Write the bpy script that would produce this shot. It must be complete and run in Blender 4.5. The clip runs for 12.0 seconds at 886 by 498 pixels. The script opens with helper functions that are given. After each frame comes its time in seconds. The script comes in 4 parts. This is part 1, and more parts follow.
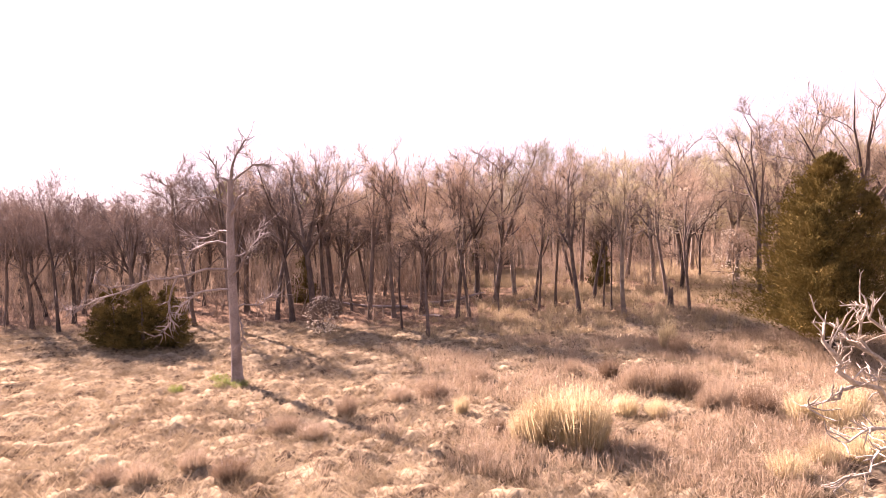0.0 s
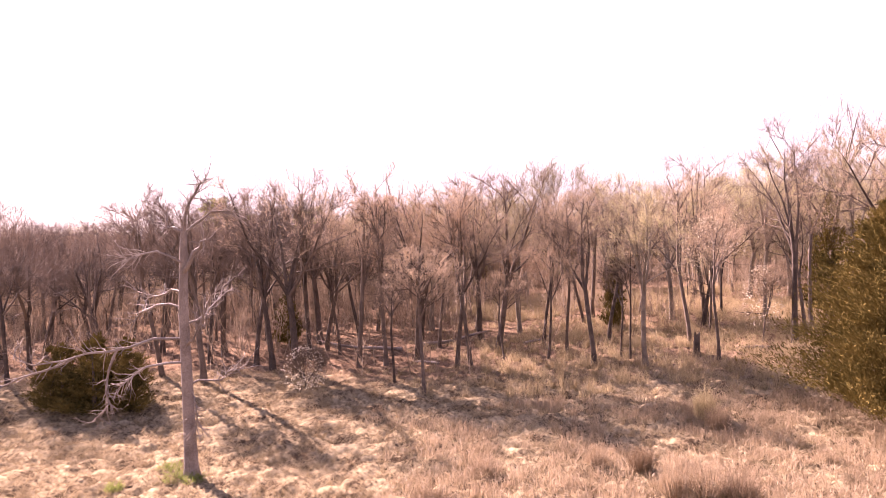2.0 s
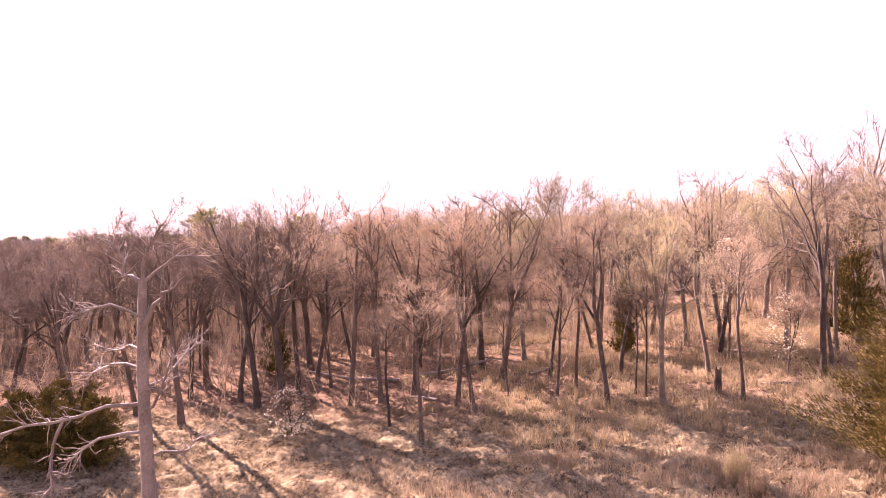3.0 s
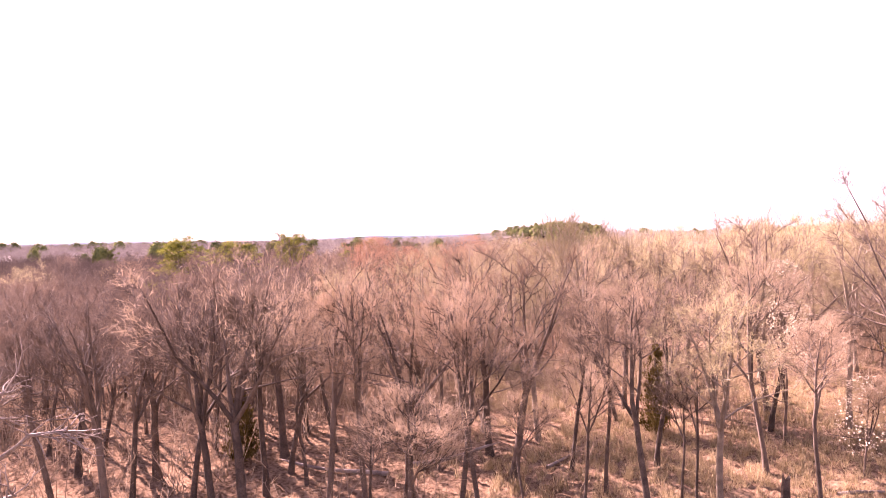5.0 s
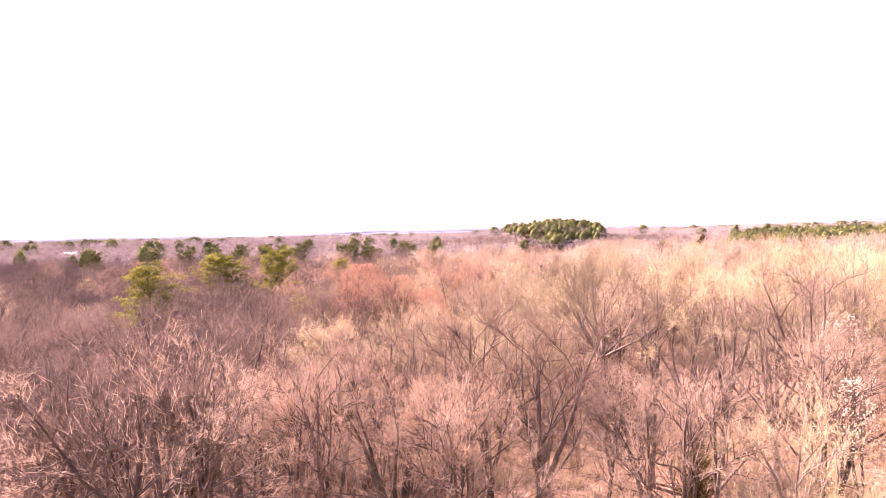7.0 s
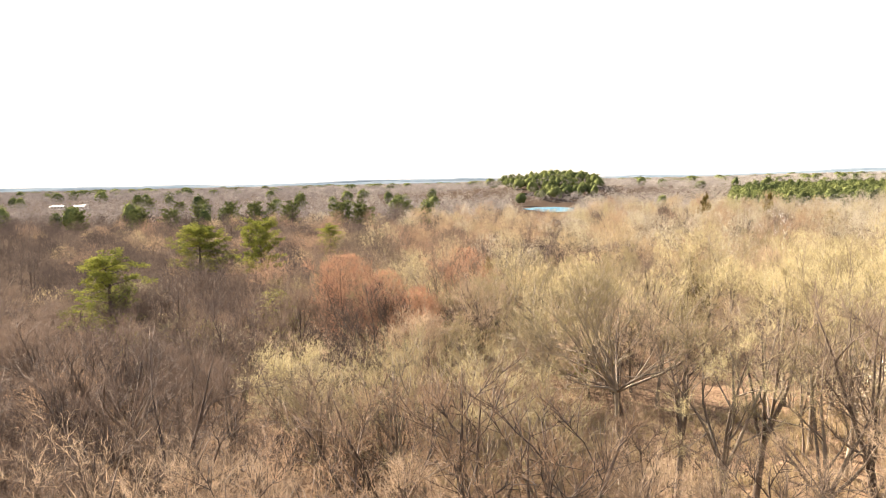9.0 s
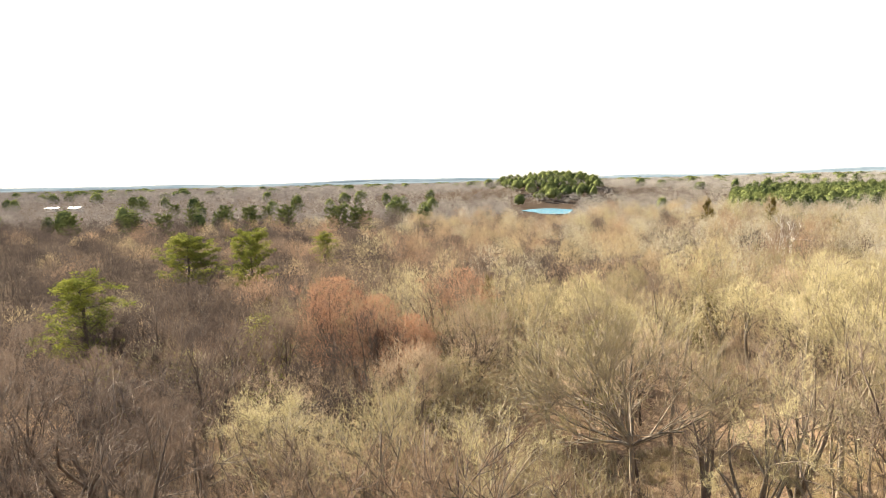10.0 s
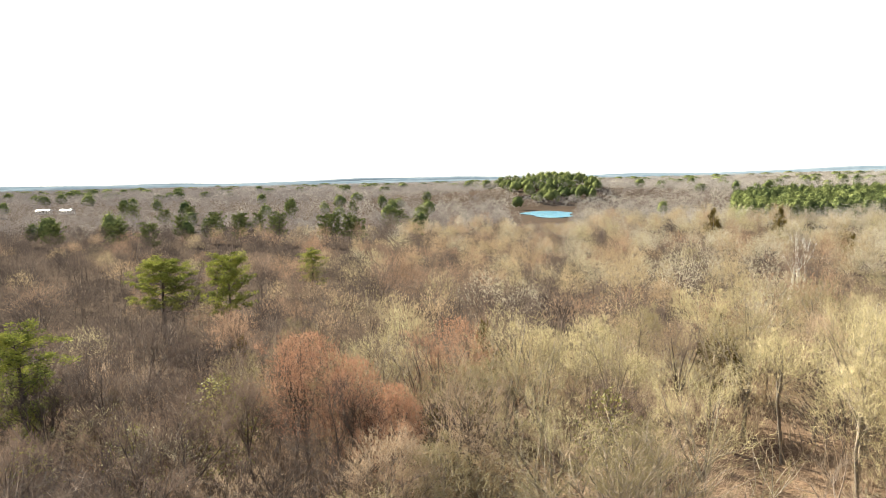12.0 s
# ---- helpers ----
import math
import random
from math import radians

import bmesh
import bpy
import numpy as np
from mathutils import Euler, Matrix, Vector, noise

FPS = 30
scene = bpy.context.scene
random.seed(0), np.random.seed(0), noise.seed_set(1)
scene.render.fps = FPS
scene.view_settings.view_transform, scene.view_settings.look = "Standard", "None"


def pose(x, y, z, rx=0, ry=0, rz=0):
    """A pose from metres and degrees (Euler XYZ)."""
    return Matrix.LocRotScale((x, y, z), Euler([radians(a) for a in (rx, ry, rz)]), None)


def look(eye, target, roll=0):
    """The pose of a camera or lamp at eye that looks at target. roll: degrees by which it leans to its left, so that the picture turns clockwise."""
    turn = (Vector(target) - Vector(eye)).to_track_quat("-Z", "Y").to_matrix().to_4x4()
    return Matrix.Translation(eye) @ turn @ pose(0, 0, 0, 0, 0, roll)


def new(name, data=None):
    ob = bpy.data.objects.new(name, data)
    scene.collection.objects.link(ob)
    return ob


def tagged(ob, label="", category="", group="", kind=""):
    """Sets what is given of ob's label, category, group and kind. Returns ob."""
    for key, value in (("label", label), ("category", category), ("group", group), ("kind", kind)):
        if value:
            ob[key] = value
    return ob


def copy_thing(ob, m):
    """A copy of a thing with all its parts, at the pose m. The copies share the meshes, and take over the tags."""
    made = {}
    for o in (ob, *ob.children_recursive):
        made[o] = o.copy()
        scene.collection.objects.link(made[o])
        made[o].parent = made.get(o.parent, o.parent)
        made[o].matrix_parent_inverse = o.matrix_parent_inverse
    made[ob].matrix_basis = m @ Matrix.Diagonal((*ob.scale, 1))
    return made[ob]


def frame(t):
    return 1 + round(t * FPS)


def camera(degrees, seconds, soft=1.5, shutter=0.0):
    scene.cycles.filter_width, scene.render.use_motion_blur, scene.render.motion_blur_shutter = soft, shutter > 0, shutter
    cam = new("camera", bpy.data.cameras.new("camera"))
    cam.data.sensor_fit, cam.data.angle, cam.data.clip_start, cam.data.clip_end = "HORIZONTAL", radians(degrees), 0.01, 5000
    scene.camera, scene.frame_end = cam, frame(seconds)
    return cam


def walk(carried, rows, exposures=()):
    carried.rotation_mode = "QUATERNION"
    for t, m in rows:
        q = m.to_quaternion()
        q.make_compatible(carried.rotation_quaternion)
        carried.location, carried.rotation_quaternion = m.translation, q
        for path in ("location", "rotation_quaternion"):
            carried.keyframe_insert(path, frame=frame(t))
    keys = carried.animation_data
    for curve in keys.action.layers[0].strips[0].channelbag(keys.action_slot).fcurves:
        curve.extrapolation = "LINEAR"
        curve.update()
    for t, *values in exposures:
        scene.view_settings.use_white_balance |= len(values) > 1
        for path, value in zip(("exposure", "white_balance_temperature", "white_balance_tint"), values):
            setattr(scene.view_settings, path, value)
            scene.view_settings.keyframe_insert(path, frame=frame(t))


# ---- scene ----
# ---- camera and its way ----
cam = camera(70.0, 12.0, soft=0.8)
PATH = [
    (0.0, look((2.270, -0.502, 6.051), (1.531, 19.477, 5.504), -1.24)),
    (0.5, look((2.291, 0.437, 6.540), (1.543, 20.415, 5.991), -1.23)),
    (1.0, look((2.245, 1.454, 7.027), (1.506, 21.433, 6.493), -1.20)),
    (1.5, look((2.217, 2.647, 7.532), (1.491, 22.628, 7.045), -1.19)),
    (2.0, look((2.212, 3.957, 7.931), (1.500, 23.940, 7.550), -1.18)),
    (2.5, look((2.162, 5.441, 8.661), (1.480, 25.425, 8.251), -1.18)),
    (2.7, look((2.137, 6.009, 8.939), (1.463, 25.993, 8.533), -1.19)),
    (4.3, look((1.777, 11.115, 11.434), (1.240, 31.105, 11.079), -1.19)),
    (4.5, look((1.771, 11.796, 11.699), (1.239, 31.787, 11.368), -1.19)),
    (5.0, look((1.764, 13.494, 12.449), (1.238, 33.485, 12.144), -1.21)),
    (5.5, look((1.787, 15.205, 13.298), (1.255, 35.195, 12.953), -1.22)),
    (6.0, look((1.781, 16.791, 14.011), (1.271, 36.782, 13.657), -1.19)),
    (6.5, look((1.800, 18.378, 14.718), (1.317, 38.369, 14.351), -1.20)),
    (7.0, look((1.814, 19.899, 15.356), (1.356, 39.888, 14.868), -1.24)),
    (7.2, look((1.825, 20.438, 15.566), (1.367, 40.426, 15.043), -1.21)),
    (8.8, look((2.077, 25.422, 18.223), (1.698, 45.314, 16.180), -1.18)),
    (9.0, look((2.134, 26.167, 18.471), (1.772, 46.053, 16.369), -1.18)),
    (9.5, look((2.224, 27.913, 19.163), (1.882, 47.798, 17.050), -1.19)),
    (10.0, look((2.284, 29.623, 19.839), (1.970, 49.508, 17.720), -1.22)),
    (10.5, look((2.346, 31.280, 20.577), (2.065, 51.164, 18.439), -1.20)),
    (11.0, look((2.528, 33.115, 21.275), (2.260, 52.996, 19.117), -1.18)),
    (11.5, look((2.736, 34.809, 21.960), (2.473, 54.689, 19.789), -1.20)),
    (12.0, look((2.899, 36.469, 22.662), (2.649, 56.348, 20.481), -1.20)),
]
walk(cam, PATH, [(0.0, 2.6, 6950, 50), (4.3, 2.85, 7100, 64), (7.0, 3.1, 7150, 68), (8.8, 2.7, 7200, 18), (12.0, 2.4, 6650, 5)])

# ---- world, sun and sky ----
SUN_ELEVATION = 32.0          # degrees above the horizon
SUN_LEFT = 45.0               # degrees to the left of straight ahead (+y)
sun_dir = Vector((-math.sin(radians(SUN_LEFT)) * math.cos(radians(SUN_ELEVATION)),
                  math.cos(radians(SUN_LEFT)) * math.cos(radians(SUN_ELEVATION)),
                  math.sin(radians(SUN_ELEVATION))))
world = bpy.data.worlds.new("winter_sky")
scene.world = world
world.use_nodes = True
wt = world.node_tree
sky = wt.nodes.new("ShaderNodeTexSky")
sky.sky_type = "NISHITA"
sky.sun_disc = False
sky.sun_elevation = radians(SUN_ELEVATION)
sky.sun_rotation = radians(-SUN_LEFT)
sky.dust_density = 1.0
sky.air_density = 1.0
# thin high cloud, brightest low down, over the clear sky
veil = wt.nodes.new("ShaderNodeMix")
veil.data_type = "RGBA"
veil.inputs["B"].default_value = (3.0, 3.0, 3.05, 1)
where = wt.nodes.new("ShaderNodeTexCoord")
height = wt.nodes.new("ShaderNodeSeparateXYZ")
thin = wt.nodes.new("ShaderNodeMapRange")
thin.inputs["From Min"].default_value, thin.inputs["From Max"].default_value = 0.32, 0.75
thin.inputs["To Min"].default_value, thin.inputs["To Max"].default_value = 0.92, 0.05
wt.links.new(where.outputs["Generated"], height.inputs[0])
wt.links.new(height.outputs["Z"], thin.inputs["Value"])
wt.links.new(thin.outputs["Result"], veil.inputs["Factor"])
wt.links.new(sky.outputs["Color"], veil.inputs["A"])
wt.links.new(veil.outputs["Result"], wt.nodes["Background"].inputs["Color"])
wt.nodes["Background"].inputs["Strength"].default_value = 0.07

sun_data = bpy.data.lights.new("sun", "SUN")
sun_data.energy = 5.0
sun_data.angle = radians(0.53)
sun_data.color = (1.0, 0.93, 0.82)
sun = new("sun", sun_data)
sun.matrix_world = look(sun_dir * 300, (0, 0, 0))


# ---- materials ----
def surface(name, low, high, scale=3.0, fine=40.0, rough=0.85, bump=0.3, spread=0.25, per_object=0.0, tone=0.0):
    """A procedural surface: two colours mixed by a coarse and a fine noise, with relief."""
    m = bpy.data.materials.new(name)
    m.use_nodes = True
    nt = m.node_tree
    bsdf = nt.nodes["Principled BSDF"]
    bsdf.inputs["Roughness"].default_value = rough
    bsdf.inputs["Specular IOR Level"].default_value = 0.25
    co = nt.nodes.new("ShaderNodeTexCoord")
    coarse = nt.nodes.new("ShaderNodeTexNoise")
    coarse.inputs["Scale"].default_value = scale
    coarse.inputs["Detail"].default_value = 3.0
    small = nt.nodes.new("ShaderNodeTexNoise")
    small.inputs["Scale"].default_value = fine
    small.inputs["Detail"].default_value = 4.0
    nt.links.new(co.outputs["Object"], coarse.inputs["Vector"])
    nt.links.new(co.outputs["Object"], small.inputs["Vector"])
    add = nt.nodes.new("ShaderNodeMath")
    add.operation = "ADD"
    nt.links.new(coarse.outputs["Fac"], add.inputs[0])
    nt.links.new(small.outputs["Fac"], add.inputs[1])
    last = add.outputs[0]
    if per_object or tone:
        info = nt.nodes.new("ShaderNodeObjectInfo" if per_object else "ShaderNodeAttribute")
        if tone:
            info.attribute_name = "tone"
        mul = nt.nodes.new("ShaderNodeMath")
        mul.operation = "MULTIPLY_ADD"
        mul.inputs[1].default_value = per_object or tone
        nt.links.new(info.outputs["Random" if per_object else "Fac"], mul.inputs[0])
        nt.links.new(last, mul.inputs[2])
        sub = nt.nodes.new("ShaderNodeMath")
        sub.operation = "SUBTRACT"
        sub.inputs[1].default_value = (per_object or tone) / 2
        nt.links.new(mul.outputs[0], sub.inputs[0])
        last = sub.outputs[0]
    rng = nt.nodes.new("ShaderNodeMapRange")
    rng.inputs["From Min"].default_value = 1.0 - spread
    rng.inputs["From Max"].default_value = 1.0 + spread
    nt.links.new(last, rng.inputs["Value"])
    mix = nt.nodes.new("ShaderNodeMix")
    mix.data_type = "RGBA"
    mix.inputs["A"].default_value = (*low, 1)
    mix.inputs["B"].default_value = (*high, 1)
    nt.links.new(rng.outputs["Result"], mix.inputs["Factor"])
    nt.links.new(mix.outputs["Result"], bsdf.inputs["Base Color"])
    if bump:
        bp = nt.nodes.new("ShaderNodeBump")
        bp.inputs["Strength"].default_value = bump
        bp.inputs["Distance"].default_value = 0.03
        nt.links.new(small.outputs["Fac"], bp.inputs["Height"])
        nt.links.new(bp.outputs["Normal"], bsdf.inputs["Normal"])
    return m


def matt(m):
    m.node_tree.nodes["Principled BSDF"].inputs["Specular IOR Level"].default_value = 0.0
    return m


def leafy(name, low, high, through_light=0.35, scale=2.0, fine=20.0, rough=0.6, per_object=0.0):
    """Thin foliage or dry grass: some light passes through the blades."""
    return lit_through(surface(name, low, high, scale=scale, fine=fine, rough=rough, bump=0.0, per_object=per_object), through_light)


def lit_through(m, through_light):
    """Thin twigs and blades are lit round their edges by light from behind."""
    nt = m.node_tree
    bsdf = nt.nodes["Principled BSDF"]
    tr = nt.nodes.new("ShaderNodeBsdfTranslucent")
    nt.links.new(bsdf.inputs["Base Color"].links[0].from_socket, tr.inputs["Color"])
    mx = nt.nodes.new("ShaderNodeMixShader")
    mx.inputs["Fac"].default_value = through_light
    nt.links.new(bsdf.outputs[0], mx.inputs[1])
    nt.links.new(tr.outputs[0], mx.inputs[2])
    nt.links.new(mx.outputs[0], nt.nodes["Material Output"].inputs["Surface"])
    return m


def crowns(name, tones, fine=5.0):
    """Bare crowns seen together: each tree takes a hue along the given tones, broken by two noises."""
    m = surface(name, (0.5, 0.5, 0.5), (1, 1, 1), 0.25, fine, 0.9, 0.0, spread=0.3)
    nt = m.node_tree
    bsdf = nt.nodes["Principled BSDF"]
    grain = bsdf.inputs["Base Color"].links[0].from_socket
    tree = nt.nodes.new("ShaderNodeAttribute")
    tree.attribute_name = "tone"
    ramp = nt.nodes.new("ShaderNodeValToRGB")
    while len(ramp.color_ramp.elements) < len(tones):
        ramp.color_ramp.elements.new(0.5)
    for k, (at, colour) in enumerate(tones):
        ramp.color_ramp.elements[k].position = at
    for k, (at, colour) in enumerate(tones):
        ramp.color_ramp.elements[k].color = (*colour, 1)
    mul = nt.nodes.new("ShaderNodeMix")
    mul.data_type, mul.blend_type = "RGBA", "MULTIPLY"
    mul.inputs["Factor"].default_value = 1.0
    nt.links.new(tree.outputs["Fac"], ramp.inputs["Fac"])
    nt.links.new(ramp.outputs["Color"], mul.inputs["A"])
    nt.links.new(grain, mul.inputs["B"])
    nt.links.new(mul.outputs["Result"], bsdf.inputs["Base Color"])
    return m


BARK = surface("oak_bark", (0.05, 0.037, 0.029), (0.15, 0.112, 0.085), 2.0, 30, 0.9, 0.6, per_object=0.5)
BARK_PALE = surface("pale_bark", (0.105, 0.082, 0.062), (0.235, 0.19, 0.14), 2.0, 30, 0.85, 0.5, per_object=0.4)
BARK_DEAD = surface("weathered_dead_wood", (0.12, 0.092, 0.075), (0.28, 0.232, 0.2), 1.5, 25, 0.8, 0.6)
BARK_BLEACHED = surface("bleached_dead_wood", (0.16, 0.13, 0.095), (0.4, 0.345, 0.265), 2.5, 30, 0.75, 0.5)
BARK_WHITE = surface("white_sycamore_bark", (0.55, 0.5, 0.42), (0.8, 0.77, 0.7), 1.0, 8, 0.7, 0.3)
TWIG_TAN = surface("tan_twigs", (0.18, 0.146, 0.076), (0.45, 0.382, 0.212), 0.35, 6, 0.8, 0.0, spread=0.3, per_object=0.8)
TWIG_GREY = surface("grey_brown_twigs", (0.13, 0.094, 0.066), (0.39, 0.29, 0.195), 0.35, 6, 0.8, 0.0, spread=0.3, per_object=0.8)
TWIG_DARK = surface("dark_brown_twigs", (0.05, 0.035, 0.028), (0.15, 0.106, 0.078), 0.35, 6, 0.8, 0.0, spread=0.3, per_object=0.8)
TWIG_ROSE = surface("rosy_tan_twigs", (0.15, 0.1, 0.064), (0.42, 0.29, 0.188), 0.35, 6, 0.8, 0.0, spread=0.3, per_object=0.8)
TWIG_RED = leafy("russet_oak_leaves", (0.23, 0.12, 0.075), (0.42, 0.245, 0.155), 0.25, 0.4, 6)
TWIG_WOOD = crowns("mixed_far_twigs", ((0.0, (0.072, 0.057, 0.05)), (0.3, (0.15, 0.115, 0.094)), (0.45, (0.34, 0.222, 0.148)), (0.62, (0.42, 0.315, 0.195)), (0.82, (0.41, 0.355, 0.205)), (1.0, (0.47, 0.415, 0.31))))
# pale grey tones put the distance haze into the twig colour
FAR_TWIGS = crowns("far_haze_tinted_twigs", ((0.0, (0.175, 0.155, 0.148)), (0.4, (0.27, 0.242, 0.225)), (0.7, (0.34, 0.305, 0.27)), (1.0, (0.42, 0.385, 0.33))), 1.6)
for twigs in (TWIG_TAN, TWIG_GREY, TWIG_DARK, TWIG_ROSE, TWIG_WOOD, FAR_TWIGS):
    lit_through(twigs, 0.34)
CEDAR = leafy("red_cedar_foliage", (0.042, 0.036, 0.012), (0.185, 0.135, 0.042), 0.06, 0.7, 5, 0.7)
PINE = leafy("pine_needles", (0.05, 0.066, 0.016), (0.33, 0.335, 0.075), 0.18, 0.5, 4, 0.6)
PINE_FAR = leafy("far_pine_needles", (0.042, 0.058, 0.024), (0.18, 0.195, 0.07), 0.15, 0.05, 1.0, 0.7)
LEAF_PALE = leafy("pale_dry_leaves", (0.40, 0.33, 0.22), (0.7, 0.62, 0.48), 0.3, 1.0, 9, 0.35)
LEAF_OLIVE = leafy("olive_brier_leaves", (0.10, 0.10, 0.025), (0.26, 0.23, 0.07), 0.25, 0.6, 6, 0.6)
STRAW = leafy("straw_grass", (0.16, 0.112, 0.06), (0.40, 0.318, 0.195), 0.35, 0.5, 12, 0.7)
STRAW_GOLD = leafy("golden_broomsedge", (0.35, 0.27, 0.145), (0.60, 0.5, 0.295), 0.55, 0.6, 10, 0.7, per_object=0.5)
STRAW_RED = leafy("russet_bluestem", (0.175, 0.118, 0.07), (0.37, 0.28, 0.18), 0.35, 0.6, 10, 0.7, per_object=0.5)
STRAW_WOOD = leafy("woodland_straw", (0.25, 0.187, 0.105), (0.46, 0.365, 0.215), 0.45, 0.6, 10, 0.7)
# the sky's reflected blue is mixed into the water's base colour
WATER = surface("sky_tinted_water", (0.07, 0.20, 0.27), (0.10, 0.26, 0.34), 0.05, 0.6, 0.2, 0.05)
WATER.node_tree.nodes["Principled BSDF"].inputs["Specular IOR Level"].default_value = 0.6
ROOF_WHITE = surface("white_metal_roof", (0.33, 0.33, 0.33), (0.45, 0.45, 0.44), 0.3, 2, 0.4, 0.05)
SIDING = surface("pale_siding", (0.5, 0.48, 0.44), (0.62, 0.6, 0.56), 0.3, 3, 0.7, 0.1)
GLASS_DARK = surface("dark_window_glass", (0.02, 0.025, 0.03), (0.05, 0.055, 0.06), 0.3, 3, 0.1, 0.0)
# blue-grey base colour carries the haze over the ridges
RIDGE = surface("hazed_wooded_ridge", (0.10, 0.135, 0.16), (0.15, 0.18, 0.20), 0.004, 0.03, 0.95, 0.0)


def ground_material():
    """Matted straw in the meadow, leaf litter under the trees, by broad noise over the land; shade painted in farther
    back.
    """
    m = surface("meadow_and_litter", (0.06, 0.04, 0.024), (0.30, 0.235, 0.142), 0.9, 7.0, 0.95, 0.9, spread=0.2)
    nt = m.node_tree
    bsdf = nt.nodes["Principled BSDF"]
    straw = bsdf.inputs["Base Color"].links[0].from_socket
    co = nt.nodes.new("ShaderNodeTexCoord")
    sep = nt.nodes.new("ShaderNodeSeparateXYZ")
    nt.links.new(co.outputs["Object"], sep.inputs[0])
    wob = nt.nodes.new("ShaderNodeTexNoise")
    wob.inputs["Scale"].default_value = 0.12
    nt.links.new(co.outputs["Object"], wob.inputs["Vector"])
    madd = nt.nodes.new("ShaderNodeMath")
    madd.operation = "MULTIPLY_ADD"
    madd.inputs[1].default_value = 14.0
    nt.links.new(wob.outputs["Fac"], madd.inputs[0])
    nt.links.new(sep.outputs["Y"], madd.inputs[2])
    edge = nt.nodes.new("ShaderNodeMapRange")
    edge.inputs["From Min"].default_value = 42.0
    edge.inputs["From Max"].default_value = 48.0
    nt.links.new(madd.outputs[0], edge.inputs["Value"])
    litter_noise = nt.nodes.new("ShaderNodeTexNoise")
    litter_noise.inputs["Scale"].default_value = 5.0
    litter_noise.inputs["Detail"].default_value = 6.0
    nt.links.new(co.outputs["Object"], litter_noise.inputs["Vector"])
    ramp = nt.nodes.new("ShaderNodeValToRGB")
    ramp.color_ramp.elements[0].position, ramp.color_ramp.elements[0].color = 0.35, (0.09, 0.055, 0.035, 1)
    ramp.color_ramp.elements[1].position, ramp.color_ramp.elements[1].color = 0.65, (0.25, 0.17, 0.11, 1)
    nt.links.new(litter_noise.outputs["Fac"], ramp.inputs["Fac"])
    mix = nt.nodes.new("ShaderNodeMix")
    mix.data_type = "RGBA"
    nt.links.new(edge.outputs["Result"], mix.inputs["Factor"])
    nt.links.new(straw, mix.inputs["A"])
    nt.links.new(ramp.outputs["Color"], mix.inputs["B"])
    # farther ground is darkened: shade between crowns put into its colour
    far = nt.nodes.new("ShaderNodeMapRange")
    far.inputs["From Min"].default_value, far.inputs["From Max"].default_value = 66.0, 110.0
    nt.links.new(sep.outputs["Y"], far.inputs["Value"])
    gap_shade = nt.nodes.new("ShaderNodeMix")
    gap_shade.data_type = "RGBA"
    gap_shade.inputs["B"].default_value = (0.055, 0.041, 0.031, 1)
    nt.links.new(far.outputs["Result"], gap_shade.inputs["Factor"])
    nt.links.new(mix.outputs["Result"], gap_shade.inputs["A"])
    nt.links.new(gap_shade.outputs["Result"], bsdf.inputs["Base Color"])
    return m


GROUND = matt(ground_material())
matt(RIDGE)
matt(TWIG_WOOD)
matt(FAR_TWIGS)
matt(TWIG_RED)
matt(PINE_FAR)
matt(PINE)
matt(CEDAR)


# ---- mesh helpers ----
class Geo:
    """Collects vertices and triangles."""

    def __init__(self):
        self.v, self.f, self.branches = [], [], None

    def tube(self, pts, rads, sides, tip=True):
        """A tapered tube along pts; with tip its last ring is one point."""
        base = len(self.v)
        d = (pts[-1] - pts[0])
        side = d.cross(Vector((0.31, 0.17, 1.0) if abs(d.z) < 0.8 * d.length else (1.0, 0.2, 0.1))).normalized()
        other = d.cross(side).normalized()
        n = len(pts)
        ring = [(math.cos(2 * math.pi * k / sides), math.sin(2 * math.pi * k / sides)) for k in range(sides)]
        for i in range(n - 1 if tip else n):
            p, r = pts[i], rads[i]
            for c, s in ring:
                self.v.append(p + side * (r * c) + other * (r * s))
        rows = n - 1 if tip else n
        for i in range(rows - 1):
            a = base + i * sides
            for k in range(sides):
                k2 = (k + 1) % sides
                self.f.append((a + k, a + k2, a + sides + k2))
                self.f.append((a + k, a + sides + k2, a + sides + k))
        if tip:
            self.v.append(pts[-1])
            a = base + (rows - 1) * sides
            for k in range(sides):
                self.f.append((a + k, a + (k + 1) % sides, len(self.v) - 1))

    def spike(self, p, q, r):
        """A thin three-sided twig from p to q."""
        self.tube([p, q], [r, 0], 3)

    def blade(self, p, q, w):
        """One narrow blade or leaf from p to q, creased along its middle."""
        d = q - p
        s = d.cross(Vector((random.uniform(-1, 1), random.uniform(-1, 1), random.uniform(-1, 1)))).normalized() * w
        b = len(self.v)
        m = p + d * 0.45
        self.v += [p, m + s, q, m - s]
        self.f += [(b, b + 1, b + 2), (b, b + 2, b + 3)]

    def sliver(self, p, q, w):
        """The finest twig, tapering from p to q."""
        d = q - p
        s = d.cross(Vector((random.uniform(-1, 1), random.uniform(-1, 1), random.uniform(-1, 1)))).normalized() * (w / 2)
        b = len(self.v)
        self.v += [p + s, p - s, q]
        self.f.append((b, b + 1, b + 2))

    def arrays(self):
        return np.array([tuple(p) for p in self.v], dtype=np.float32).reshape(-1, 3), np.array(self.f, dtype=np.int32).reshape(-1, 3)


